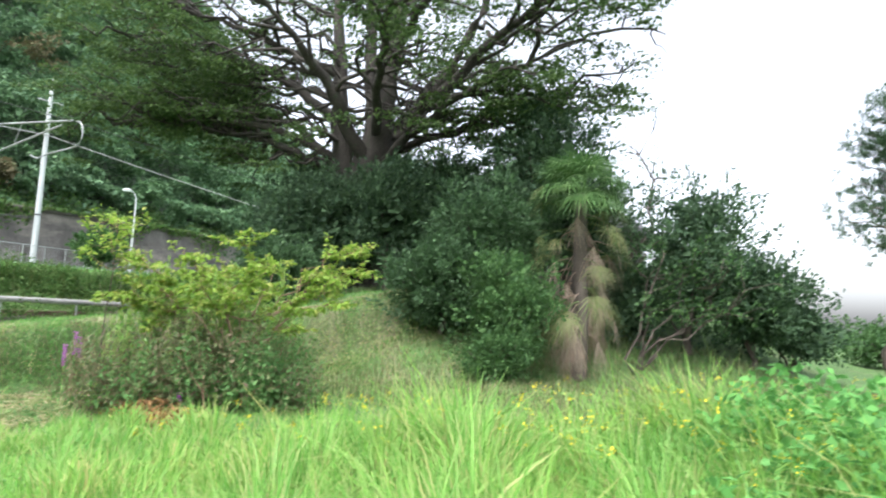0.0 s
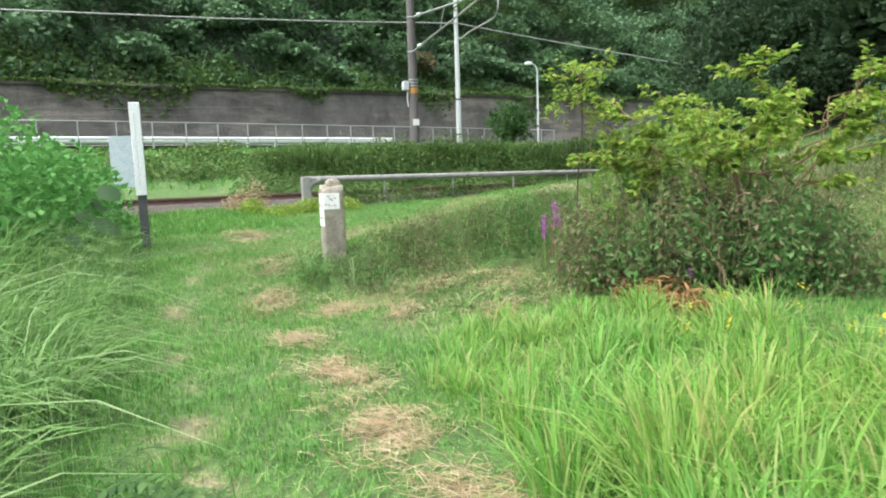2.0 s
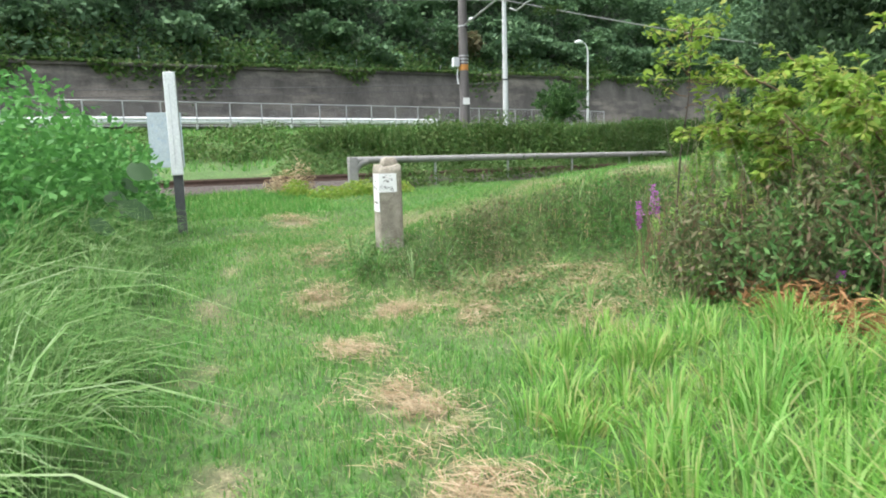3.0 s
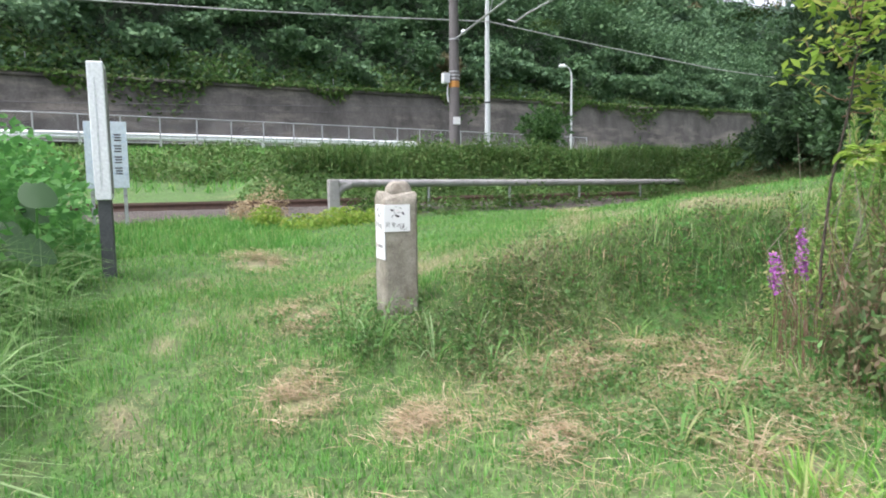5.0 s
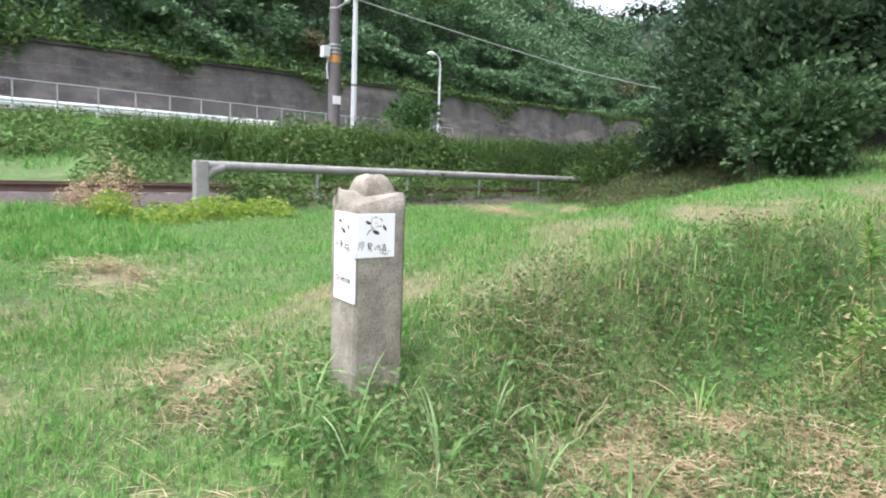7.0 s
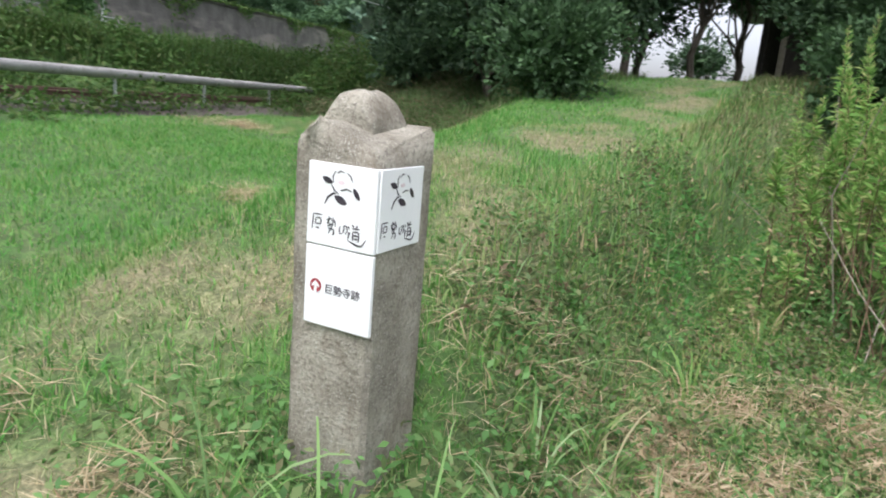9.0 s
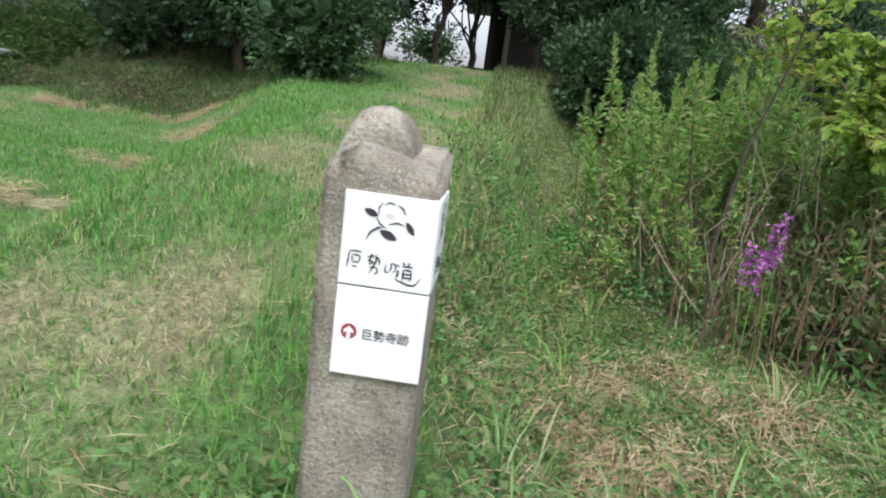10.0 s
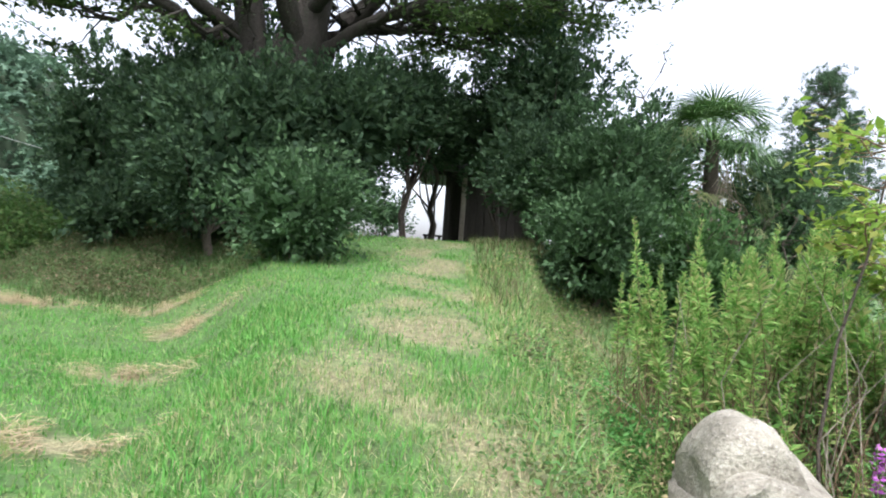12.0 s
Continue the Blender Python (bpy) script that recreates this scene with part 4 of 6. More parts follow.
def big_tree():
    rng = np.random.default_rng(11)
    x, y = -16.5, 19.2
    t = empty("old_broadleaf_tree", (x, y, float(gz(x, y)) - 0.1), "huge old broadleaf tree with several stout trunks and layered crown", "tree")
    stems = (
        ([(0, 0, -0.4), (0, 0, 2), (0.05, 0, 4.2), (0.3, 0, 6.2), (0.7, 0.1, 8.8), (1.0, 0.1, 12.5), (1.1, 0.2, 16.5)], [1.2, 0.9, 0.74, 0.55, 0.4, 0.28, 0.09]),
        ([(-0.3, 0, 2.2), (-1.0, -0.2, 4.2), (-1.3, -0.3, 7.0), (-1.7, -0.4, 10.5), (-2.0, -0.4, 14.5)], [0.55, 0.45, 0.34, 0.22, 0.07]),
        ([(0.2, 0.1, 4.4), (1.6, 0.2, 6.2), (3.2, 0.3, 8.0), (4.6, 0.4, 10.4), (5.6, 0.5, 13.8)], [0.34, 0.26, 0.2, 0.14, 0.05]),
        ([(0.3, 0, 5.4), (-0.3, 0.2, 8.0), (-0.6, 0.3, 11.0), (-0.7, 0.4, 15)], [0.36, 0.28, 0.2, 0.07]),
        ([(0.3, 0, 4.8), (2.4, -0.4, 6.0), (5.0, -0.8, 7.0), (8.4, -1.0, 7.8)], [0.2, 0.15, 0.1, 0.04]),
        ([(-1.3, -0.3, 4.8), (-3.2, -0.6, 6.6), (-5.4, -1.0, 7.6), (-8.2, -1.2, 8.2)], [0.19, 0.14, 0.09, 0.04]),
        ([(2.4, 0.2, 7.0), (5.0, 0.3, 9.0), (8.0, 0, 10.6), (10.4, -0.3, 11.4)], [0.22, 0.17, 0.11, 0.04]),
        ([(-1.7, -0.5, 7.0), (-4.2, -1.4, 8.8), (-7.4, -2.4, 9.8), (-9.6, -2.8, 10.0)], [0.22, 0.17, 0.11, 0.04]),
        ([(-1.1, -0.3, 4.6), (-2.8, -1.2, 5.5), (-4.6, -2.2, 6.1), (-6.2, -2.8, 6.2)], [0.2, 0.15, 0.1, 0.04]),
        ([(0, 0.3, 5.0), (0.3, 2.5, 8), (0.5, 5.0, 11)], [0.35, 0.25, 0.08]),
        ([(0.1, -0.3, 5.0), (0, -2.5, 7.4), (-0.3, -5.2, 9.2)], [0.3, 0.2, 0.07]),
        ([(-1.2, -0.4, 5.2), (-3.6, -2.0, 6.4), (-6.4, -3.6, 6.6), (-8.6, -4.6, 6.2)], [0.18, 0.13, 0.08, 0.03]),
        ([(0.4, -0.2, 6.0), (2.4, -2.6, 7.4), (4.6, -5.0, 8.2), (6.2, -6.6, 8.2)], [0.2, 0.14, 0.09, 0.03]),
        ([(0.9, 0.1, 9.4), (3.8, -1.6, 10.6), (7.0, -2.6, 11.6), (9.2, -3.0, 11.8)], [0.18, 0.13, 0.08, 0.03]),
        ([(-1.5, -0.4, 8.6), (-3.6, -2.8, 9.8), (-5.6, -5.2, 10.4)], [0.16, 0.11, 0.04]),
        ([(-1.5, -0.4, 7.6), (-4.5, -0.8, 8.8), (-7.6, -0.4, 9.2)], [0.16, 0.11, 0.04]),
        ([(0.2, 0.2, 5.4), (3.0, 2.0, 6.6), (6.0, 3.4, 7.2)], [0.16, 0.11, 0.04]),
    )
    chunks, tips = [], []
    for pts, radii in stems:
        p = np.array(pts, float)
        k = np.linspace(0, len(p) - 1, 4 * len(p))
        path = np.stack([np.interp(k, range(len(p)), p[:, i]) for i in range(3)], 1)
        path[2:-2] += rng.normal(0, 0.06, (len(path) - 4, 3))
        chunks.append(tube_np(path, np.interp(k, range(len(p)), radii), 10))
        m = len(path)
        for j in range(15):
            i = int(rng.integers(int(m * 0.3), m))
            b = path[i]
            out = unit(np.array([b[0], b[1], 0]) * 0.5 + rng.normal(0, 1.6, 3) * (1, 1, 0))
            reach = rng.uniform(1.8, 4.6)
            e = b + out * reach + (0, 0, rng.uniform(-0.5, 1.3))
            q, r = limb(rng, b, e, 0.09, 0.02, 0.5, 7)
            q[1:-1, 2] += np.sin(np.linspace(0, math.pi, 7))[1:-1] * 0.35
            chunks.append(tube_np(q, r, 6))
            tips.append((e, 1.0))
            for _ in range(4):
                b2 = q[rng.integers(2, 7)]
                e2 = b2 + unit(rng.normal(size=3) * (1, 1, 0.3) + out * 0.5) * rng.uniform(0.8, 1.9)
                q2, r2 = limb(rng, b2, e2, 0.035, 0.008, 0.5, 5)
                chunks.append(tube_np(q2, r2, 4))
                tips.append((e2, 0.85))
    v, f = joined(chunks)
    obj("trunk", v, f, "old_bark", t, True)
    pts = []
    for c, s in tips:
        near = math.hypot(c[0], c[1])
        core = abs(c[0] - 0.3) < 3.0 and 5.5 < c[2] < 10.5
        if c[2] < 3.6 or rng.uniform() < (0.9 if core else 0.45 if near < 5.5 or c[0] > 3.0 else 0.3):
            continue
        flat = blob(rng, int(118 * s), 0.2, 0.55) * rng.uniform(0.75, 1.45) * s
        flat[:, 2] -= 0.12 * np.hypot(flat[:, 0], flat[:, 1])
        pts.append(c + flat)
    pts = np.concatenate(pts)
    v, f = leaf_quads(rng, pts, 0.19, 0.5, 0.55)
    obj("crown", v, f, "camphor", t)


big_tree()
DARK = "dense dark evergreen shrub on the mound"
SHRUBS = (
    ("evergreen_tree", (-18.4, 17.8), 1.8, 2.6, 0.0, 10000, 0.19, "evergreen", "tall dark evergreen at the edge of the mound", "tree"),
    ("evergreen_tree", (-17.4, 16.6), 1.9, 2.1, 0.2, 10000, 0.19, "evergreen", "dark evergreen below the old tree", "tree"),
    ("evergreen_tree", (-18.0, 21.2), 2.5, 3.2, 0.6, 9000, 0.22, "evergreen", "dark evergreen behind the old tree", "tree"),
    ("evergreen_bush", (-20.0, 17.0), 1.0, 0.8, 0.0, 4000, 0.2, "evergreen", "low dark evergreen bush at the corner of the mound", "bush"),
    ("evergreen_bush", (-14.9, 13.5), 1.4, 1.15, -0.15, 10000, 0.15, "rampbush", "rounded glossy dark green bush beside the grass ramp", "bush"),
    ("evergreen_tree", (-14.6, 18.2), 1.9, 2.0, 0.9, 9000, 0.19, "evergreen", DARK, "tree"),
    ("evergreen_tree", (-12.6, 24.0), 2.6, 1.9, 2.1, 8000, 0.2, "evergreen", "evergreen boughs over the crest of the path", "tree"),
    ("evergreen_tree", (-15.6, 24.0), 2.2, 2.4, 0.8, 6000, 0.2, "evergreen", DARK, "tree"),
    ("evergreen_bush", (-9.3, 13.8), 1.4, 1.4, -0.1, 11000, 0.15, "rampbush", "leafy green bush at the edge of the grass ramp", "bush"),
    ("evergreen_bush", (-7.4, 13.8), 1.4, 1.5, -0.1, 10000, 0.13, "bushleaf", "green bush beside the palms", "bush"),
    ("evergreen_tree", (-9.6, 20.0), 2.2, 2.6, 1.6, 10000, 0.2, "evergreen", "evergreen arching over the path to the hall", "tree"),
    ("evergreen_tree", (-7.6, 18.0), 1.8, 2.0, 0.2, 8000, 0.19, "evergreen", "dark evergreen behind the palms", "tree"),
    ("broadleaf_tree", (-4.1, 17.6), 1.8, 2.35, 0.2, 10000, 0.15, "evergreen", "rounded broadleaf tree with slanting branches", "tree"),
    ("evergreen_tree", (-2.8, 18.0), 1.5, 1.25, 0.35, 8000, 0.17, "evergreen", "low dark evergreen on the flank of the mound", "tree"),
    ("evergreen_tree", (-2.0, 19.2), 1.1, 0.85, 0.3, 5000, 0.16, "evergreen", "low dark evergreen on the flank of the mound", "tree"),
    ("distant_tree", (-15.2, 36.0), 1.6, 1.1, 1.6, 2500, 0.22, "evergreen", "small spreading tree beyond the crest", "tree"),
    ("distant_bush", (0.0, 33.0), 3.0, 1.0, 0.0, 4500, 0.2, "bushleaf", "low far bushes in the open field", "bush"),
    ("distant_bush", (5.0, 36.0), 3.2, 1.2, 0.0, 4000, 0.22, "bushleaf", "low far bushes in the open field", "bush"),
    ("distant_bush", (11.0, 44.0), 4.5, 1.7, 0.0, 4000, 0.28, "bushleaf", "low far bushes in the open field", "bush"),
    ("distant_bush", (2.5, 45.0), 4.5, 1.6, 0.0, 4000, 0.28, "bushleaf", "low far bushes in the open field", "bush"),
    ("distant_bush", (-4.5, 31.0), 2.0, 0.8, 0.0, 3500, 0.2, "bushleaf", "low far bushes in the open field", "bush"),
    ("evergreen_tree", (-19.3, 19.6), 2.2, 2.7, 0.2, 10000, 0.2, "evergreen", DARK, "tree"),
    ("evergreen_tree", (-16.2, 17.4), 1.9, 2.1, 0.5, 9000, 0.19, "evergreen", DARK, "tree"),
    ("evergreen_tree", (-13.2, 20.0), 1.6, 1.7, 2.0, 6000, 0.19, "evergreen", "evergreen boughs over the crest of the path", "tree"),
    ("evergreen_bush", (-9.9, 16.6), 1.4, 1.5, 0.2, 8000, 0.16, "evergreen", "leafy green bush at the edge of the grass ramp", "bush"),
    ("evergreen_bush", (-8.7, 15.2), 1.7, 1.9, 0.2, 10000, 0.15, "rampbush", "dark evergreen bush on the mound", "bush"),
    ("evergreen_bush", (-7.1, 12.9), 0.85, 0.75, -0.1, 6000, 0.1, "bushleaf", "small fresh green bush at the foot of the palm", "bush"),
    ("evergreen_tree", (-24.9, 25.2), 2.0, 4.2, 0.0, 9000, 0.24, "evergreen", "dark evergreen beyond the end of the barrier", "tree"),
    ("evergreen_bush", (-5.3, 17.2), 1.2, 1.3, 0.0, 6000, 0.16, "evergreen", "dark bush behind the palms", "bush"),
    ("evergreen_tree", (-10.5, 21.6), 1.7, 1.6, 2.0, 7000, 0.18, "evergreen", "evergreen boughs over the crest of the path", "tree"),
    ("roadside_bush", (-52.5, 29.0), 2.1, 1.9, 0.0, 3500, 0.3, "bushleaf", "dark rounded bush by the roadside below the wall", "bush"),
)
for i, (nm, at, rx, rz, z0, n, size, mat, lab, cat) in enumerate(SHRUBS):
    evergreen(nm, at, rx, rz, z0, n, size, 100 + i, mat, lab, cat)


# ---- wooded hill ----
def forest():
    rng = np.random.default_rng(5)
    groups = {"forest": [], "forest_haze": [], "forest_brown": []}
    n = 0
    for row in range(27):
        d0, y = 1.5 + row * 4.0, -48.0
        while y < (150 if row > 6 else 112):
            y += rng.uniform(3.6, 6.0) * (1 + row * 0.01) * (0.7 if row < 3 else 1)
            d = d0 + rng.uniform(-1.8, 1.8)
            x = float(wall_x(y)) - 2.5 - d
            r = rng.uniform(3.2, 5.2) if row > 1 else rng.uniform(1.8, 3.0)
            groups["forest_brown" if rng.uniform() < 0.02 else "forest"].append((x, y, float(gz(x, y)) + rng.uniform(-0.5, 1.5), r, r * rng.uniform(0.7, 1.25)))
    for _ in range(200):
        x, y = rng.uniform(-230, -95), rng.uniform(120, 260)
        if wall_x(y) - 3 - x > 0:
            groups["forest_haze"].append((x, y, float(gz(x, y)), rng.uniform(5, 8), rng.uniform(4, 7)))
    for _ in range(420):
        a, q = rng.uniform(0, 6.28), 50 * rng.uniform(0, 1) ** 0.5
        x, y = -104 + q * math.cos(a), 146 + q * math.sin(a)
        groups["forest_haze"].append((x, y, float(gz(x, y)) - 0.5, rng.uniform(3.2, 5), rng.uniform(2.5, 4)))
    for mat, trees in groups.items():
        chunks = []
        for x, y, z, r, h in trees:
            depth = float(wall_x(y)) - x
            k, leaf = (640, 0.6) if depth < 24 else (360, 0.88) if depth < 48 else (100, 1.65)
            if mat == "forest_haze":
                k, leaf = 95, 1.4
            sub = blob(rng, 14, 0.9, 0.5) * (r * 0.8, r * 0.8, h * 0.7)
            pts = np.concatenate([c + blob(rng, k // 14, 0.45, 0.45) * r * 0.5 for c in sub])
            pts = pts[(pts[:, 0] > -0.35 * r) | (pts[:, 1] < -0.2 * r) & (mat == "forest_haze") | (rng.uniform(0, 1, len(pts)) < 0.2)] + (x, y, z + h * 0.9)
            chunks.append(leaf_quads(rng, pts, leaf, 0.6, 0.55))
        v, f = joined(chunks)
        name, lab = {"forest": ("hill_forest", "dense mixed broadleaf forest covering the steep hill"), "forest_haze": ("far_hill_forest", "forest on a far hill, distance haze put into its leaf colour"),
                     "forest_brown": ("browning_trees", "a few browning trees among the hill forest")}[mat]
        tagged(obj(name, v, f, mat), lab, "forest", kind="stuff")


forest()
rng1 = np.random.default_rng(6)
uy, ud = rng1.uniform(-44, 112, 42000), 1.5 + 30 * rng1.uniform(0, 1, 42000) ** 1.3
ux = wall_x(uy) - ud
lump = np.clip(0.9 + 0.7 * np.sin(ux * 0.9 + 2 * np.sin(uy * 0.5)) * np.sin(uy * 0.8), 0.15, 2.0)
v, f = leaf_quads(rng1, np.stack([ux, uy, gz(ux, uy) + lump * rng1.uniform(0.1, 1.3, 42000)], 1), 0.6, 0.55, 0.5)
tagged(obj("hill_undergrowth", v, f, "forest"), "bushes and creepers under the trees of the hill", "undergrowth", kind="stuff")


# ---- low vegetation, as uncountable stuff ----
def scatter(rng, n, x0, x1, y0, y1, keep=None):
    p = np.stack([rng.uniform(x0, x1, n), rng.uniform(y0, y1, n)], 1)
    if keep is not None:
        p = p[rng.uniform(0, 1, len(p)) < keep(p[:, 0], p[:, 1])]
    return np.column_stack([p, gz(p[:, 0], p[:, 1])])


HAY = ((-10.4, 3.6, 0.75, 0.36), (-10.1, 2.3, 0.32, 0.24), (-10.7, 1.63, 0.36, 0.2), (-8.46, 3.75, 0.4, 0.26), (-10.1, 4.54, 0.55, 0.22), (-15.1, 1.95, 0.45, 0.3), (-8.9, 1.57, 0.3, 0.18), (-7.55, 1.66, 0.45, 0.24), (-6.24, 1.6, 0.5, 0.24), (-5.0, 1.65, 0.35, 0.18),
       (-9.48, 4.5, 0.65, 0.3), (-14.54, 5.6, 0.36, 0.24), (-15.6, 10.5, 0.5, 0.35), (-15.1, 7.8, 0.4, 0.28), (-16.8, 12.7, 0.5, 0.5), (-19.2, 10.0, 0.7, 0.35), (-10.6, 3.9, 0.4, 0.24), (-12.2, 2.0, 0.35, 0.25), (-9.4, 2.9, 0.3, 0.2), (-18.9, 12.3, 0.5, 0.5))


def hay_at(x, y):
    h = np.zeros_like(x)
    for cx, cy, rx, ry in HAY:
        h = np.maximum(h, np.exp(-(((x - cx) / rx) ** 2 + ((y - cy) / ry) ** 2)))
    return h


def in_tall(x, y):
    """Where the tall bright grass stands beside the path."""
    edge = np.interp(x, [-9.0, -7.8, -7.0, -5.5, -3, 0, 3], [4.6, 2.6, 2.1, 1.9, 1.5, 1.6, 2.2]) + 0.12 * wave(x, y, 1.5)
    back = np.interp(x, [-9, -7, -5, -2, 4], [4.9, 5.0, 5.6, 7.2, 8.5])
    return sstep(0, 0.35, y - edge) * sstep(0, 0.8, back - y) * sstep(-9.2, -8.2, x)


def in_reed(x, y):
    edge = np.interp(x, [-16, -13.8, -12, -10.5, -9, -7.5, -6, -4, 0], [0.0, 0.1, 0.15, 0.1, 0.0, -0.1, -0.25, -0.5, -1.0]) + 0.1 * wave(x, y, 1.3, 2)
    return sstep(0, 0.3, edge - y) * sstep(-4.4, -2.4, y + 0.5 * wave(x, y, 0.8)) * sstep(2.2, -1.2, x + 0.4 * wave(x, y, 0.9)) * sstep(-16.5, -14.0, x)


BARE = ((-13.4, 1.12, 0.5, 0.16), (-12.6, 1.0, 0.4, 0.14), (-10.65, 0.56, 0.6, 0.17), (-9.05, 0.4, 0.45, 0.13), (-7.9, 0.53, 0.4, 0.14), (-7.0, 0.5, 0.35, 0.14), (-9.85, 0.05, 0.5, 0.16), (-11.7, 0.75, 0.5, 0.15), (-6.1, 0.55, 0.3, 0.12), (-12.9, 3.2, 0.3, 0.5), (-12.6, 4.9, 0.3, 0.5))


def path_gap(x, y):
    """How worn the ground is: along the track and up the ramp."""
    a = np.exp(-((y - np.interp(x, [-16, -12, -8, -3], [1.2, 0.9, 0.6, 0.4])) / 0.5) ** 2) * sstep(-16, -13, x) * np.clip(0.2 + 0.4 * wave(x, y, 1.2, 0.8), 0, 0.6)
    for cx, cy, rx, ry in BARE:
        a = np.maximum(a, 1.15 * np.exp(-(((x - cx + 0.1 * np.sin(y * 9)) / rx) ** 2 + ((y - cy + 0.06 * np.sin(x * 7)) / ry) ** 2)))
    b = np.exp(-((x + 12.2) / 0.8) ** 2) * sstep(1.0, 2.5, y) * 1.05 * (y < 30)
    c = np.exp(-(((x + 12.2) / 1.6) ** 2 + ((y - 2.0) / 0.9) ** 2)) * 0.42
    c = np.maximum(c, np.exp(-(((x + 9.4) / 2.2) ** 2 + ((y - 12.0) / 2.6) ** 2)) * 0.85)
    c = np.maximum(c, np.exp(-(((x + 9.6) / 1.6) ** 2 + ((y - 2.9) / 0.9) ** 2)) * 0.5)
    c = np.maximum(c, np.exp(-(((x + 10.4) / 1.1) ** 2 + ((y - 4.2) / 0.9) ** 2)) * 0.6)
    c = np.maximum(c, np.exp(-(((x + 12.6) / 2.6) ** 2 + ((y - 24) / 5.0) ** 2)) * 0.9)
    return np.maximum(np.maximum(a, b), c) * np.clip(0.5 + 0.6 * wave(x + 0.4 * np.sin(y * 1.1), y, 1.7), 0.02, 1.3)


build_ground()


def lawns():
    rng = np.random.default_rng(21)
    chunks = []
    thin = lambda x, y: np.clip(1 - 0.9 * hay_at(x, y), 0, 1) * np.clip(1 - 1.15 * path_gap(x, y), 0.12, 1) * (1 - 0.9 * in_tall(x, y)) * (1 - 0.9 * in_reed(x, y))
    for n, area, h, w in ((62000, (-13.5, -6.0, -0.8, 6.5), 0.1, 0.0085), (38000, (-19.5, -13.0, -0.5, 9.0), 0.09, 0.012), (16000, (-6.5, 1.5, -0.9, 2.4), 0.12, 0.009), (28000, (-22, -11.0, 6.5, 14.0), 0.085, 0.014), (18000, (-17, -9.0, 13.5, 27.0), 0.075, 0.018), (16000, (-21, -16, -3, 3.0), 0.16, 0.02)):
        p = scatter(rng, n, *area, thin)
        tall = h * (0.8 + 0.3 * np.clip(wave(p[:, 0], p[:, 1], 2.3), -1, 1.5)) * (1 - 0.5 * np.clip(path_gap(p[:, 0], p[:, 1]), 0, 1))
        chunks.append(blades(rng, p, np.maximum(tall, 0.035), w, 0.85, 2 if w < 0.0088 and h < 0.11 else 1, 0.3))
    start = lambda x, y: np.maximum(sstep(-2.0, -4.5, y), sstep(-0.5, 1.5, x) * sstep(2.6, 1.4, y)) * (0.6 + 0.4 * np.clip(wave(x, y, 1.2), -1, 1))
    p = scatter(rng, 16000, -15, 9, -9, 2.8, start)
    chunks.append(blades(rng, p, 0.24, 0.022, 0.8, 2, 0.35))
    v, f = joined(chunks)
    tagged(obj("short_grass", v, f, "grass"), "short mown grass with dry blades", "grass", kind="stuff")
    # thin short growth on the worn ground
    p = scatter(rng, 85000, -14.5, -8.8, 0.2, 16, lambda x, y: np.clip(path_gap(x, y) * 1.3, 0, 1) * (1 - 0.9 * in_tall(x, y)))
    q = scatter(rng, 26000, -14.2, -10.0, 1.0, 5.6, lambda x, y: np.clip(1 - 0.7 * hay_at(x, y), 0, 1))
    v, f = joined([blades(rng, p, 0.045, 0.005, 1.2, 1, 0.3), blades(rng, q, 0.06, 0.0055, 1.2, 1, 0.35)])
    tagged(obj("worn_grass", v, f, "worn"), "sparse short grass, half dry, on the trodden ramp", "grass", kind="stuff")
    # rough grass below the mound's trees, their shade painted into the blades
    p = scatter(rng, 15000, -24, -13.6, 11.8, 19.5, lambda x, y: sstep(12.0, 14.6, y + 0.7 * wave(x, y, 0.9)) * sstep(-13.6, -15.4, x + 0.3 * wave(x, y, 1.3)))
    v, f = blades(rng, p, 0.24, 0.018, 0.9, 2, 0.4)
    tagged(obj("shaded_grass", v, f, "dim"), "rough grass on the flank of the mound, tree shade put into its colour", "grass", kind="stuff")
    # dry rough grass on the near flank of the mound
    p = scatter(rng, 26000, -11.5, 1, 7.5, 18.0, lambda x, y: sstep(7.5, 9.5, y))
    v, f = blades(rng, p, 0.2, 0.018, 0.9, 2, 0.4)
    tagged(obj("dry_flank_grass", v, f, "flank"), "half-dry olive grass on the flank of the mound", "grass", kind="stuff")
    # tall bright grass
    p = scatter(rng, 17000, -9.2, 4, 1.2, 8.5, in_tall)
    height = lambda q: np.interp(q[:, 0], [-9, -7, -5, -3.5, 0, 4], [0.22, 0.34, 0.5, 0.86, 0.95, 1.0]) * (0.85 + 0.22 * wave(q[:, 0], q[:, 1], 1.1))
    c = scatter(rng, 1500, -9.2, 4, 1.2, 8.5, in_tall)
    v, f = joined([blades(rng, p, height(p) * 1.0, 0.014, 0.8, 3, 0.5), tussocks(rng, c, 34, height(c) * 1.15, 0.0125, 0.16, 0.75, 3, 0.5, 2.6)])
    tagged(obj("tall_grass", v, f, "tallgrass"), "tall bright green grass growing beside the path", "grass", kind="stuff")
    # reed-like grass on the other side
    c = scatter(rng, 800, -16.5, 2.4, -4.6, 0.0, lambda x, y: in_reed(x, y + 0.24))
    h = np.interp(c[:, 0], [-16, -12, -9, -4, 0], [0.8, 0.95, 0.95, 0.8, 0.65]) * (0.9 + 0.28 * wave(c[:, 0], c[:, 1], 1.4))
    p = scatter(rng, 9000, -16.5, 2.4, -4.2, 0.3, in_reed)
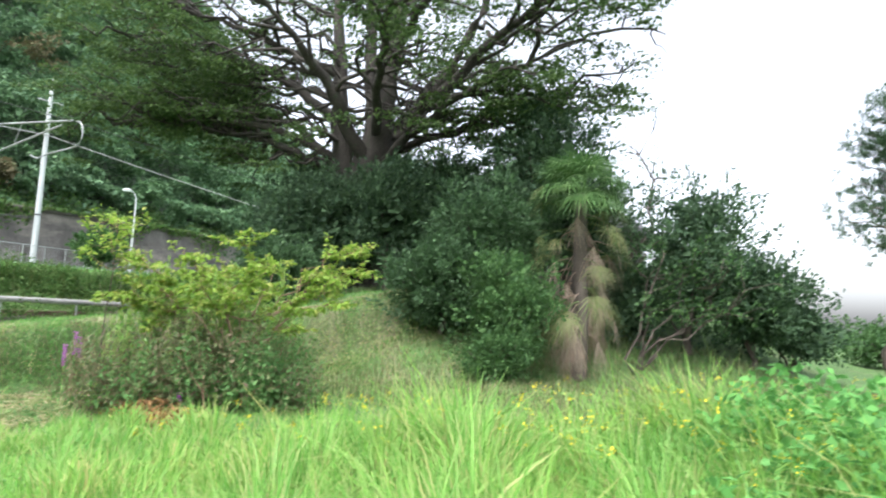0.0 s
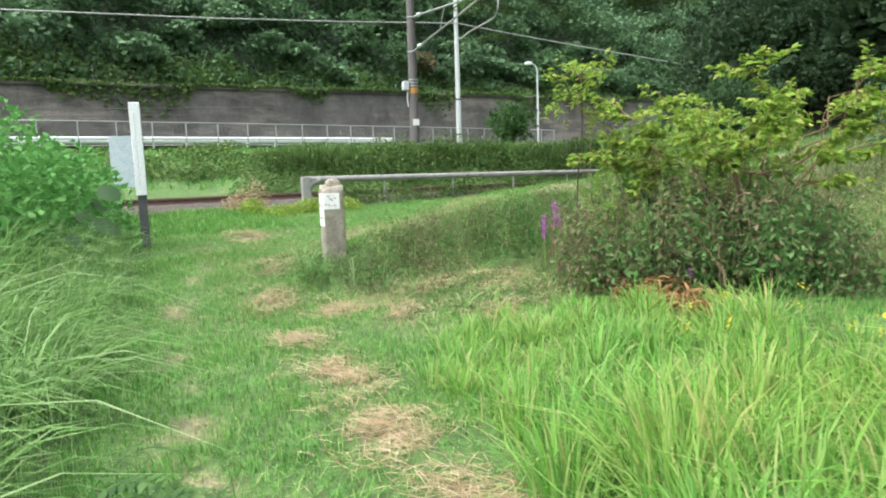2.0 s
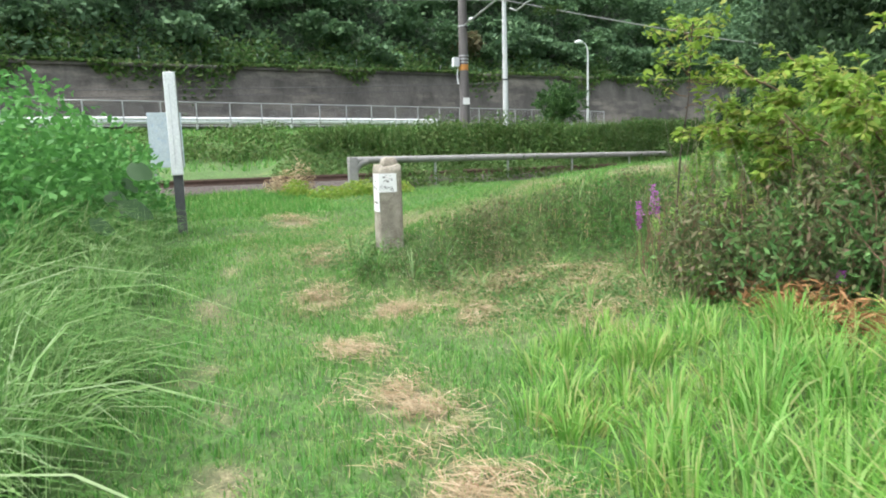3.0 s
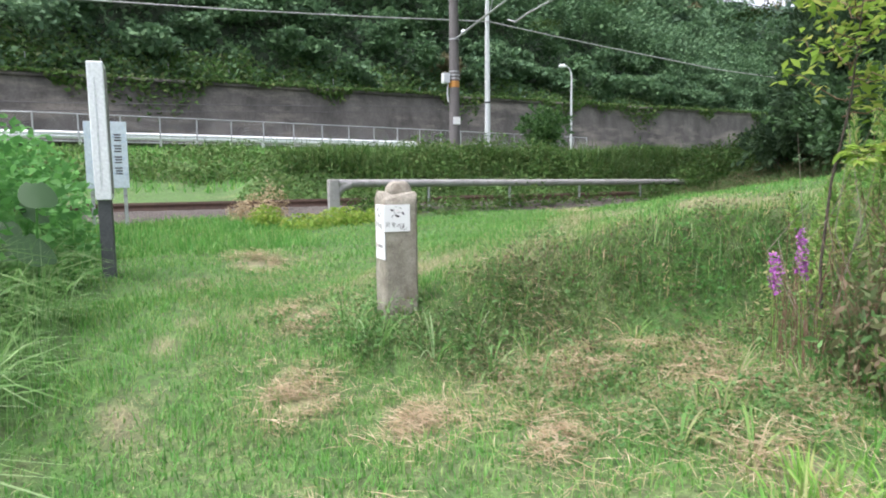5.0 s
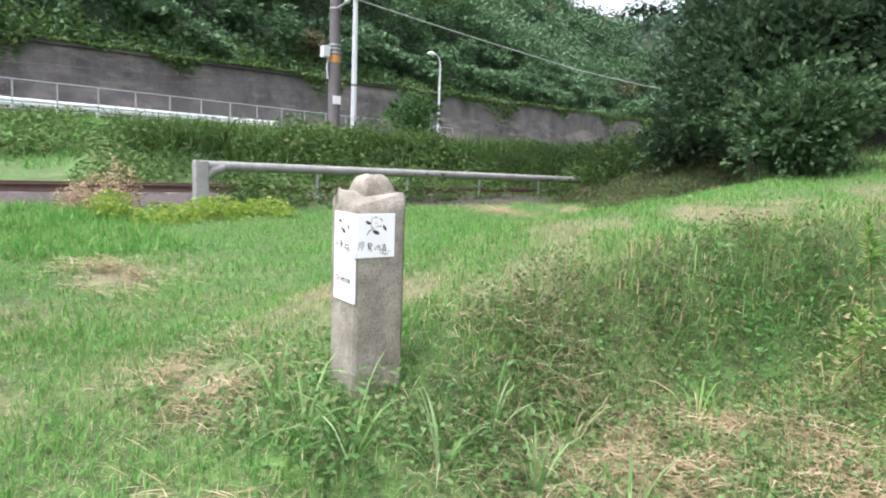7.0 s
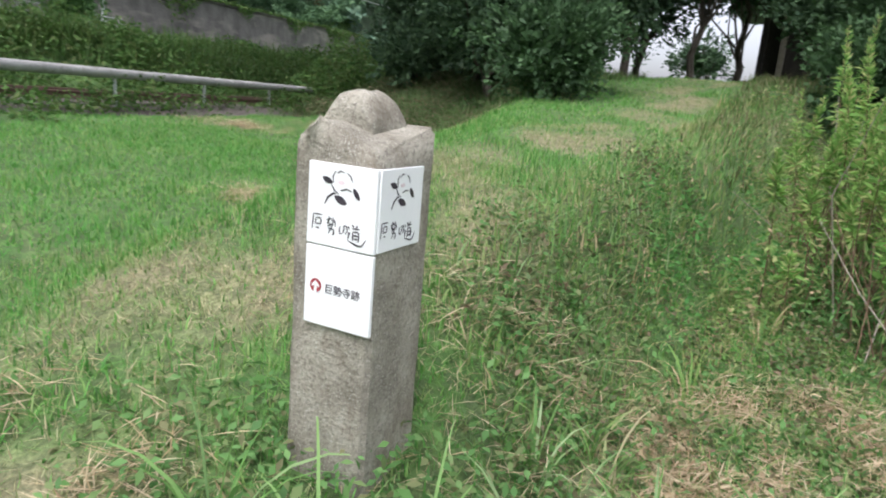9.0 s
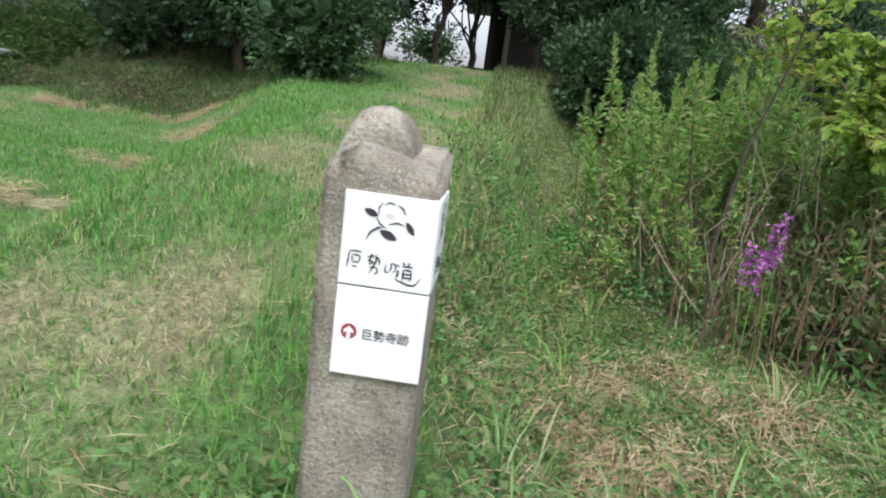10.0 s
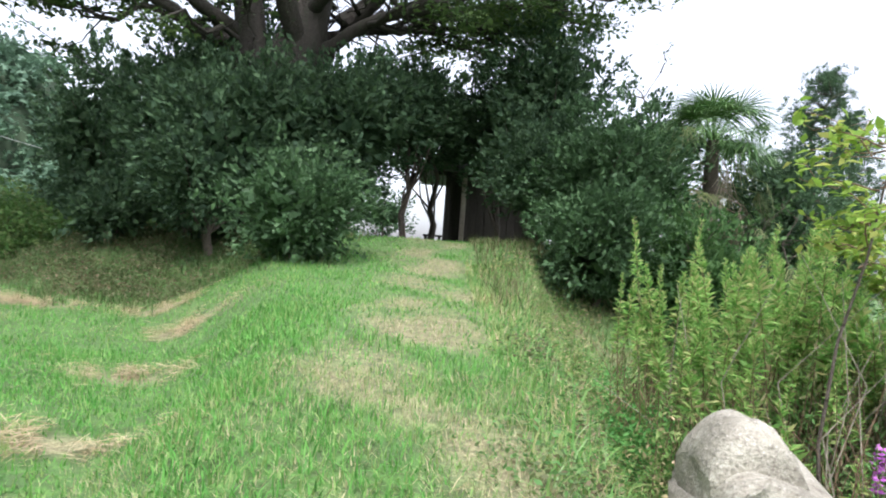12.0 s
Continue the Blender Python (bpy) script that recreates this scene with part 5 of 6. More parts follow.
    v, f = joined([tussocks(rng, c, 38, h * (0.95 + 0.4 * sstep(-0.2, -1.4, c[:, 1])), 0.014, 0.17, 0.95, 4, 0.6, 1.2), blades(rng, p, 0.75, 0.008, 0.45, 3, 0.5)])
    tagged(obj("reed_grass", v, f, "reed"), "arching pale reed grass at the side of the path", "grass", kind="stuff")
    # uncut growth on the bank foot and the slopes
    on_slope = lambda x, y: sstep(0, 0.5, x - np.interp(y, [2.8, 4, 5, 9, 13.5], [-11.2, -11.5, -11.3, -11.2, -10.6])) * (1 - in_tall(x, y)) * np.clip(1 - 0.8 * hay_at(x, y), 0, 1) * sstep(2.6, 3.6, y)
    p = scatter(rng, 24000, -12.2, -3.5, 2.8, 13.5, on_slope)
    c = scatter(rng, 150, -12.0, -6.5, 2.8, 9, lambda x, y: on_slope(x, y) * (wave(x, y, 1.9) > 0.1))
    v, f = joined([blades(rng, p, 0.11 * (1 + 0.45 * wave(p[:, 0], p[:, 1], 2.0)), 0.01, 0.9, 2, 0.45), tussocks(rng, c, 18, 0.3, 0.011, 0.08, 0.9, 4, 0.5)])
    tagged(obj("rank_grass", v, f, "slope"), "rank uncut grass on the slope of the embankment", "grass", kind="stuff")


lawns()


def bank_grass():
    rng = np.random.default_rng(23)
    p = scatter(rng, 9000, -29.2, -25.6, 3.8, 36, lambda x, y: np.exp(-((x + 27.2) / 1.2) ** 2))
    p[:, 2] += 0.35
    c = scatter(rng, 300, -29.0, -25.4, 4.2, 38, lambda x, y: np.exp(-((x + 27.0) / 1.3) ** 2))
    v, f = joined([blades(rng, p, 0.6, 0.03, 1.1, 3, 0.6), tussocks(rng, c, 30, 1.15, 0.03, 0.2, 0.95, 3, 0.6)])
    tagged(obj("bank_grass", v, f, "vine"), "long drooping grass over the bank behind the track", "grass", kind="stuff")
    p = scatter(rng, 12000, -47, -29, -14, 30)
    v, f = blades(rng, p, 0.35, 0.05, 0.7, 1, 0.3)
    tagged(obj("field_grass", v, f, "grass"), "rough grass between the track and the road", "grass", kind="stuff")


bank_grass()


def straw():
    rng = np.random.default_rng(31)
    chunks = []
    for cx, cy, rx, ry in HAY:
        n = int(3400 * (rx * ry) ** 0.7 * 2)
        p = np.stack([rng.normal(cx, rx * 0.85, n), rng.normal(cy, ry * 0.85, n)], 1)
        p = p[wave(p[:, 0] - 0.3 * p[:, 1], p[:, 1], 3.0, cx) > -0.25]
        n = len(p)
        p = np.column_stack([p, gz(p[:, 0], p[:, 1]) + rng.uniform(0.01, 0.1, n)])
        a = rng.normal(0.8, 0.8, n)
        d = np.stack([np.cos(a), np.sin(a), rng.normal(0.05, 0.18, n)], 1)
        chunks.append(leaf_quads(rng, p, 0.19, 0.026, 0.7, d))
    p = scatter(rng, 34000, -17, -4, -0.5, 9, lambda x, y: np.clip(path_gap(x, y) * 1.2 + 0.06, 0, 1) * (1 - in_tall(x, y)))
    p[:, 2] += rng.uniform(0.005, 0.04, len(p))
    a = rng.uniform(0, 6.3, len(p))
    chunks.append(leaf_quads(rng, p, 0.085, 0.03, 0.8, np.stack([np.cos(a), np.sin(a), 0.1 + 0 * a], 1)))
    p = scatter(rng, 6500, -11.4, -8.6, 2.5, 6.2, lambda x, y: np.clip(0.35 + 0.6 * wave(x, y, 1.4, 0.5), 0.05, 1))
    p[:, 2] += rng.uniform(0.02, 0.12, len(p))
    a = rng.normal(0.6, 1.0, len(p))
    chunks.append(leaf_quads(rng, p, 0.15, 0.024, 0.7, np.stack([np.cos(a), np.sin(a), rng.normal(0.05, 0.3, len(p))], 1)))
    v, f = joined(chunks)
    tagged(obj("cut_straw", v, f, "straw"), "loose heaps of dry cut grass lying on the ground", "straw", kind="stuff")


straw()


def clump_mass(name, label, seed, centres, n, size, material, flat=0.7, aspect=0.45, up=0.4, kind="stuff", category="weeds"):
    """A mass of weeds: leaves about the given (x, y, radius, height) heaps, standing on the ground."""
    rng = np.random.default_rng(seed)
    chunks = []
    tot = sum(r * r * h for _, _, r, h in centres)
    for x, y, r, h in centres:
        k = int(n * r * r * h / tot)
        p = blob(rng, k, 1.0, 0.45) * (r, r, h)
        p[:, 2] = np.abs(p[:, 2])
        p[:, :2] += (x, y)
        p[:, 2] += gz(p[:, 0], p[:, 1])
        chunks.append(leaf_quads(rng, p, size, aspect, up))
    v, f = joined(chunks)
    return tagged(obj(name, v, f, material), label, category, kind=kind)


rng0 = np.random.default_rng(77)
bank = [(-26.9 + rng0.normal(0, 0.9), y + rng0.normal(0, 0.4), k, k * rng0.uniform(0.45, 0.85) * (0.9 + 0.3 * math.sin(y * 0.7))) for y in np.arange(4.3, 40, 0.5) for k in rng0.uniform(0.45, 1.6, 2)]
clump_mass("bank_weeds", "rank climbing weeds covering the bank behind the track", 41, bank, 50000, 0.14, "vine")
rim = [(float(wall_x(y)) - 2.6 + rng0.normal(0, 0.7), y, rng0.uniform(0.9, 2.4), rng0.uniform(0.7, 2.2)) for y in np.arange(-42, 112, 0.7)]
rimz = clump_mass("wall_top_weeds", "creepers and weeds along the top of the retaining wall", 42, rim, 42000, 0.4, "rimweed")
ry = rng0.uniform(-44, 112, 15000)
fall = np.abs(rng0.normal(0, 0.6, 15000)) * np.clip(0.55 + wave(0 * ry, ry, 0.35) + 0.8 * wave(0 * ry, ry, 0.09, 1.0), 0.12, 3.2)
rx0 = wall_x(ry) - 0.35 + rng0.uniform(0, 0.55, 15000) + 0.14 * fall
v, f = leaf_quads(rng0, np.stack([rx0, ry, 8.95 + 0.02 * ry - fall], 1), 0.42, 0.55, 0.2)
tagged(obj("hanging_creepers", v, f, "vine"), "creepers hanging over the edge of the retaining wall", "creeper", kind="stuff")
mid = [(-33 + rng0.normal(0, 1.2), y, rng0.uniform(0.7, 1.3), rng0.uniform(0.4, 0.9)) for y in np.arange(-4, 3.4, 0.35)]
mid += [(rng0.uniform(-46, -31), rng0.uniform(-16, 45), rng0.uniform(0.8, 2.2), rng0.uniform(0.3, 0.7)) for _ in range(110)]
clump_mass("field_weeds", "low weeds on the strip between track and road", 43, mid, 26000, 0.22, "vine", up=0.6)
left_bush = [(-14.6, -1.1, 1.0, 1.5), (-13.2, -1.6, 1.0, 1.8), (-16.3, -1.0, 0.9, 1.35), (-15.4, -2.2, 1.4, 2.0), (-12.0, -2.2, 1.0, 1.5), (-17.8, -1.6, 1.2, 1.4), (-13.5, -3.2, 1.4, 2.1)]
clump_mass("green_thicket", "bright green leafy thicket beside the notice board", 44, [(x, y + 0.15, r * 1.1, h * 1.3) for x, y, r, h in left_bush], 15000, 0.13, "mugwort", aspect=0.6, category="bush")
weeds = [(x, y, r, h) for x, y, r, h in ((0.2, 4.6, 0.9, 1.0), (1.2, 5.4, 1.0, 1.05), (-0.6, 5.8, 0.8, 0.95), (2.2, 6.6, 1.3, 1.1), (0.6, 7.0, 1.1, 1.05), (1.4, 3.8, 0.7, 0.85), (-0.6, 3.6, 0.4, 0.7))]
clump_mass("leafy_weeds", "bright green leafy weeds among the tall grass", 45, [(x, y, r * 1.1, h * 1.15) for x, y, r, h in weeds], 20000, 0.095, "mugwort", aspect=0.55)
low = [(rng0.uniform(-11.3, -8.6), rng0.uniform(3.3, 4.8), rng0.uniform(0.2, 0.5), rng0.uniform(0.1, 0.2)) for _ in range(26)] + [(-11.3, 2.25, 0.3, 0.28), (-11.1, 2.6, 0.3, 0.25), (-11.7, 2.3, 0.25, 0.2), (-12.1, 2.4, 0.3, 0.16), (-10.9, 3.0, 0.35, 0.25), (-12.7, 2.1, 0.3, 0.14), (-11.85, 2.0, 0.25, 0.26), (-11.75, 2.55, 0.2, 0.28), (-12.1, 1.7, 0.22, 0.18), (-11.5, 1.95, 0.2, 0.24), (-11.0, 2.2, 0.22, 0.3)]
clump_mass("ground_weeds", "low broad-leaved weeds round the post", 46, low, 8000, 0.046, "undergreen", aspect=0.5, up=0.6)
yel = [(-18.6, 3.2, 0.5, 0.3), (-18.9, 4.0, 0.6, 0.35), (-19.0, 4.9, 0.5, 0.3), (-19.2, 2.6, 0.4, 0.4)]
clump_mass("yellowish_weeds", "yellowish low weeds beside the track", 47, yel, 2600, 0.09, "limeleaf")
dead = [(-19.9, 2.5, 0.35, 0.6), (-20.0, 2.2, 0.3, 0.45), (-20.2, 3.0, 0.25, 0.75), (-20.0, 2.75, 0.2, 0.9)]
clump_mass("withered_weeds", "withered tan weeds beside the rails", 48, dead, 1300, 0.11, "straw", aspect=0.2)
side = [(-20.6 - 0.12 * (y - 4), y, rng0.uniform(0.35, 0.8), rng0.uniform(0.25, 0.85)) for y in np.arange(4.9, 17, 0.4)] + [(-25.0 + rng0.normal(0, 0.35), y, 0.6, 0.45) for y in np.arange(3.5, 30, 0.7)]
side += [(-19.8, 5.1, 0.45, 0.75), (-19.9, 5.8, 0.5, 0.65), (-19.9, 6.7, 0.5, 0.5), (-19.7, 4.7, 0.3, 0.5)]
clump_mass("barrier_weeds", "weeds growing below the barrier rail", 49, side, 13000, 0.11, "vine")
end = [(-22.5, 15.8, 0.9, 1.0), (-22.9, 17.0, 1.2, 1.3), (-22.0, 17.6, 1.2, 1.0), (-23.5, 18.8, 1.4, 1.6), (-25, 19.5, 1.5, 1.6), (-25.6, 21.8, 1.7, 1.8), (-24.6, 24, 1.7, 1.9), (-27, 24.5, 1.8, 1.8)]
clump_mass("creeper_heap", "creepers swallowing the end of the barrier rail", 50, end, 15000, 0.16, "vine")
slope = [(rng0.uniform(-24, -15.2), rng0.uniform(13.6, 17.5), rng0.uniform(0.4, 0.9), rng0.uniform(0.15, 0.4)) for _ in range(70)]
clump_mass("slope_weeds", "dull weeds covering the shaded flank of the mound", 52, slope, 16000, 0.1, "dullleaf", aspect=0.3, up=0.5)
bushy = [(x, y, rng0.uniform(0.1, 0.45), rng0.uniform(0.05, 0.15)) for x, y in zip(rng0.uniform(-11.3, -9.0, 100), rng0.uniform(2.8, 6.6, 100)) if wave(x, y, 1.6) > -0.2 or y > 5]
clump_mass("slope_greens", "low dark green weeds matted over the embankment slope", 55, bushy, 6500, 0.042, "undergreen", aspect=0.42, up=0.5)
herbs = [(x, y, rng0.uniform(0.12, 0.3), rng0.uniform(0.1, 0.3)) for x, y in zip(rng0.uniform(-11.5, -9.8, 90), rng0.uniform(3.0, 7.0, 90)) if x < -9.9 or y > 4.8]
clump_mass("slope_herbs", "small dull herbs scattered over the embankment slope", 53, herbs, 5200, 0.045, "dullleaf", aspect=0.4, up=0.4)
clump_mass("slope_seedlings", "small green seedlings on the embankment slope", 54, [(x - 0.2, y + 0.3, r, h * 0.8) for x, y, r, h in herbs[::2]], 2200, 0.04, "undergreen", aspect=0.45, up=0.5)
arch = np.array([(-11.25, 2.2, 0), (-11.05, 2.35, 0), (-11.6, 2.2, 0), (-10.9, 2.75, 0), (-11.05, 3.2, 0), (-10.6, 3.1, 0), (-10.2, 3.3, 0)])
v, f = tussocks(rng0, arch, 16, 0.48, 0.012, 0.06, 0.95, 5, 0.6)
tagged(obj("arching_blades", v, f, "reed"), "long arching grass blades at the foot of the post", "grass", kind="stuff")
rust = [(-7.6, 5.0, 0.5, 0.3), (-6.9, 4.9, 0.45, 0.25), (-8.3, 5.1, 0.35, 0.35)]
clump_mass("rusty_weeds", "orange-brown dead weeds at the foot of the shrub", 51, rust, 1500, 0.12, "rusty_straw", aspect=0.15)


# ---- the yellow-green shrub, sapling and tall weeds ----
def shrub():
    rng = np.random.default_rng(61)
    x, y = -7.9, 6.1
    t = empty("yellow_green_shrub", (x, y, float(gz(x, y)) - 0.05), "spreading shrub with yellow-green leaves over brown stems", "shrub")
    stems, pts, dirs = [], [], []
    for k in range(70):
        a, rr = rng.uniform(0, 6.28), rng.uniform(0, 1.05)
        b = np.array([math.cos(a) * rr * 1.3, math.sin(a) * rr * 0.9 - 0.2, 0])
        e = b + np.array([rng.normal(0.0, 0.35), rng.normal(0, 0.3), rng.uniform(0.7, 1.5)])
        p, r = limb(rng, b, e, 0.011, 0.003, 0.5, 6)
        stems.append(tube_np(p, r, 5))

    def spray(p, twigs, reach, leaves):
        """Side twigs off a limb, each edged with drooping leaves."""
        for _ in range(twigs):
            b = p[rng.integers(len(p) // 3, len(p))]
            way = unit((p[-1] - p[0]) * (1, 1, 0.3) + rng.normal(0, 0.75, 3) * (1, 1, 0.35))
            q, r = limb(rng, b, b + way * rng.uniform(0.4, 1.0) * reach, 0.006, 0.002, 0.5, 6)
            stems.append(tube_np(q, r, 4))
            k = rng.uniform(0.1, 1.0, leaves)
            at = np.stack([np.interp(k, np.linspace(0, 1, 6), q[:, i]) for i in range(3)], 1)
            out = unit(way * 0.6 + rng.normal(0, 0.8, (leaves, 3)) * (1, 1, 0.4) + (0, 0, -0.35))
            pts.append(at + out * 0.045)
            dirs.append(out)

    root = np.array([0.1, 0.15, 0.5])
    for head, reach, top in ((0.9, 1.35, 2.05), (1.25, 1.95, 2.45), (0.55, 1.5, 1.85), (1.9, 1.2, 2.1), (-0.2, 0.9, 1.95), (-2.3, 1.0, 2.05), (-2.7, 1.1, 1.7), (3.0, 0.9, 2.2), (2.4, 1.1, 2.0), (-1.2, 0.7, 1.85), (0.2, 0.4, 2.35)):
        e = np.array([math.cos(head) * reach, math.sin(head) * reach, top])
        p, r = limb(rng, root + rng.normal(0, 0.18, 3), e, 0.02, 0.004, 0.5, 10)
        p[:, 2] += np.sin(np.linspace(0, math.pi, 10)) * 0.16
        stems.append(tube_np(p, r, 5))
        spray(p[3:], 19, 0.5, 27)
    for head, reach in ((1.2, 2.15), (1.05, 2.0), (-2.55, 1.35)):          # long arching sprays
        e = np.array([math.cos(head) * reach, math.sin(head) * reach, 1.55 if head < 0 else 2.5 - 0.4 * (head < 1.1)])
        p, r = limb(rng, (0.3, 0.3, 1.3), e, 0.014, 0.003, 0.4, 10)
        stems.append(tube_np(p, r, 5))
        spray(p[4:], 15, 0.45, 20)
    v, f = joined(stems)
    obj("woody_base", v, f, "brown_stem", t, True)
    v, f = leaf_quads(rng, np.concatenate(pts), 0.1, 0.46, 0.55, np.concatenate(dirs))
    obj("foliage", v, f, "limeleaf", t)
    heaps = [(rng.uniform(-1.45, 1.35), rng.uniform(-0.75, 0.75), rng.uniform(0.22, 0.5), rng.uniform(0.7, 1.5)) for _ in range(84)]
    dull, green = [], []
    for k, (u, w, r, top) in enumerate(heaps):
        top *= 1 - 0.35 * (abs(u) / 1.45) ** 3
        n = int(760 * r * top) + 80
        q = blob(rng, n, 1.0, 0.4) * (r, r, top * 0.55) + (0, 0, top * 0.5)
        q[:, 2] = np.abs(q[:, 2])
        at = np.stack([0.61 * u - 0.79 * w + q[:, 0], 0.79 * u + 0.61 * w - 0.1 + q[:, 1], q[:, 2]], 1)
        (green if u > 0.1 and k % 3 or k % 4 == 0 else dull).append(at)
    p = np.concatenate(dull)
    v, f = leaf_quads(rng, p, 0.085, 0.3, 0.25, rng.normal(0, 0.6, p.shape) + (0, 0, -0.5))
    obj("undergrowth", v, f, "dullleaf", t, label="dull brownish undergrowth")
    p = np.concatenate(green)
    v, f = leaf_quads(rng, p, 0.09, 0.34, 0.3, rng.normal(0, 0.7, p.shape) + (0, 0, -0.4))
    obj("low_foliage", v, f, "undergreen", t, label="mid-green leaves among the stems")


shrub()


def sapling():
    rng = np.random.default_rng(62)
    x, y = -9.65, 5.5
    t = empty("thin_sapling", (x, y, float(gz(x, y)) - 0.05), "thin leaning sapling with sparse yellow-green leaves", "sapling")
    main = np.array([(0, 0, 0), (-0.05, 0, 0.7), (0.02, -0.02, 1.35), (0.16, -0.05, 1.9), (0.22, -0.08, 2.35), (0.26, -0.1, 2.7)])
    chunks, pts = [tube_np(main, [0.014, 0.012, 0.01, 0.008, 0.006, 0.003], 6)], []
    for k in range(22):
        b = main[2] + (main[5] - main[2]) * rng.uniform(0.35, 1)
        a = rng.uniform(0, 6.28)
        e = b + np.array([math.cos(a) * 0.5, math.sin(a) * 0.45, rng.uniform(-0.05, 0.25)])
        p, r = limb(rng, b, e, 0.006, 0.002, 0.4, 7)
        obj("branch", *tube_np(p, r, 4), "brown_stem", t, True)
        for q in p[2:]:
            for _ in range(4):
                pts.append(q + rng.normal(0, 0.05, 3))
    v, f = joined(chunks)
    obj("stem", v, f, "bark", t, True)
    v, f = leaf_quads(rng, np.array(pts), 0.1, 0.5, 0.6)
    obj("foliage", v, f, "limeleaf", t)


sapling()


def tall_weed(rng, x, y, h):
    """Stem points and leaves of one weed: leafy towards its tip, withered leaves below."""
    z = float(gz(x, y))
    lean = rng.normal(0, 0.1, 2)
    curve = rng.normal(0, 0.08, 2)
    at_k = lambda k: np.stack([x + h * (lean[0] * k + curve[0] * k * k), y + h * (lean[1] * k + curve[1] * k * k), z + h * k], -1)
    n = int(rng.uniform(105, 150) * h)
    bare = rng.uniform(0.45, 0.7)
    k = bare + (1 - bare) * rng.uniform(0, 1, n) ** 0.7
    a = rng.uniform(0, 6.28, n)
    L = rng.uniform(0.075, 0.12) * (1.12 - 0.75 * ((k - bare) / (1 - bare)) ** 2) * rng.uniform(0.6, 1.2, n)
    rise = np.where(k > 0.85, rng.uniform(0.6, 1.8, n), rng.normal(0.25, 0.5, n))
    d = unit(np.stack([np.cos(a), np.sin(a), rise], 1))
    dry_n = int(34 * h)
    kd, ad = rng.uniform(0.1, bare + 0.1, dry_n), rng.uniform(0, 6.28, dry_n)
    dd = unit(np.stack([np.cos(ad), np.sin(ad), rng.uniform(-2.2, -0.3, dry_n)], 1))
    return (tube_np(at_k(np.linspace(0, 1, 6)), [0.006, 0.0055, 0.005, 0.004, 0.003, 0.002], 4),
            leaf_quads(rng, at_k(k) + d * L[:, None] * 0.45, L, rng.uniform(0.15, 0.24), 0.4, d),
            leaf_quads(rng, at_k(kd) + dd * 0.05, 0.1, 0.16, 0.3, dd))


def tall_weeds():
    rng = np.random.default_rng(63)
    stems, leaves, dry = [], [], []
    clumps = [(rng.uniform(-10.7, -8.0), rng.uniform(4.7, 8.3), rng.uniform(0.6, 1.15)) for _ in range(34)]
    for _ in range(270):
        cx, cy, ch = clumps[rng.integers(len(clumps))]
        x, y = cx + rng.normal(0, 0.22), cy + rng.normal(0, 0.22)
        if -x > 2.0 + 1.5 * (y - 0.2) or x < -10.55 + 0.06 * (y - 5.0) or y > 12.5 + 0.7 * x + 2.5 or y < 4.6:
            continue
        h = ch * rng.uniform(0.55, 1.35) + 0.75 * float(sstep(5.0, 6.6, y))
        q = tall_weed(rng, x, y, h * (0.5 + 0.5 * float(sstep(0, 1.2, 2.0 + 1.5 * (y - 0.2) + x))))
        stems.append(q[0])
        leaves.append(q[1])
        dry.append(q[2])
    for _ in range(520):                               # last year's bare stalks
        cx, cy, ch = clumps[rng.integers(len(clumps))]
        x, y = max(-10.2, cx + rng.normal(0, 0.25)), max(4.9, cy + rng.normal(0, 0.25))
        if x < -7.75 - 0.507 * (y - 0.99):
            continue
        z, h = float(gz(x, y)), ch * rng.uniform(0.5, 1.25)
        w = rng.normal(0, 0.12, 4)
        stems.append(tube_np([(x, y, z - 0.02), (x + w[0] * 0.5, y + w[1] * 0.5, z + h * 0.5), (x + w[0] + w[2], y + w[1] + w[3], z + h)], [0.005, 0.004, 0.002], 4))
    v, f = joined(stems)
    tagged(obj("weed_stems", v, f, "brown_stem", None, True), "crowded brown stems of tall weeds", "weeds", kind="stuff")
    v, f = joined(leaves)
    tagged(obj("tall_weeds", v, f, "goldenrod"), "tall upright weeds with narrow fresh green leaves", "weeds", kind="stuff")
    v, f = joined(dry)
    tagged(obj("withered_leaves", v, f, "slope"), "withered brownish leaves hanging on the weed stems", "weeds", kind="stuff")
    under = [(rng.uniform(-10.4, -8.4), rng.uniform(5.2, 7.4), rng.uniform(0.25, 0.45), rng.uniform(0.3, 0.85)) for _ in range(34)]
    under = [q for q in under if q[0] > -7.7 - 0.507 * (q[1] - 0.99)]
    clump_mass("weed_undergrowth", "dull leafy undergrowth below the tall weeds", 64, under, 6500, 0.055, "undergreen", aspect=0.35)
    foot = [(-11.0 + 0.09 * (y - 4) + rng.normal(0, 0.14), y, rng.uniform(0.2, 0.42), rng.uniform(0.08, 0.25)) for y in np.arange(5.2, 9.2, 0.22)]
    foot += [(-10.4 + 0.1 * (y - 4) + rng.normal(0, 0.2), y, rng.uniform(0.3, 0.55), rng.uniform(0.4, 0.9)) for y in np.arange(6.0, 9.4, 0.3)]
    clump_mass("edge_weeds", "leafy weeds along the foot of the grass ramp", 66, foot[::2], 6000, 0.06, "mugwort", aspect=0.4)
    clump_mass("edge_herbs", "dull herbs along the foot of the grass ramp", 67, foot[1::2], 4000, 0.06, "slope", aspect=0.35)
    dry = [(-10.5 + 0.1 * (q - 9) + rng.normal(0, 0.35), q, rng.uniform(0.25, 0.45), rng.uniform(0.15, 0.35)) for q in np.arange(9.0, 13.6, 0.12)]
    clump_mass("dry_slope_weeds", "low dry weeds on the slope below the bushes", 68, dry, 4500, 0.07, "slope", aspect=0.3)
    y = rng.uniform(3.4, 12.5, 750)
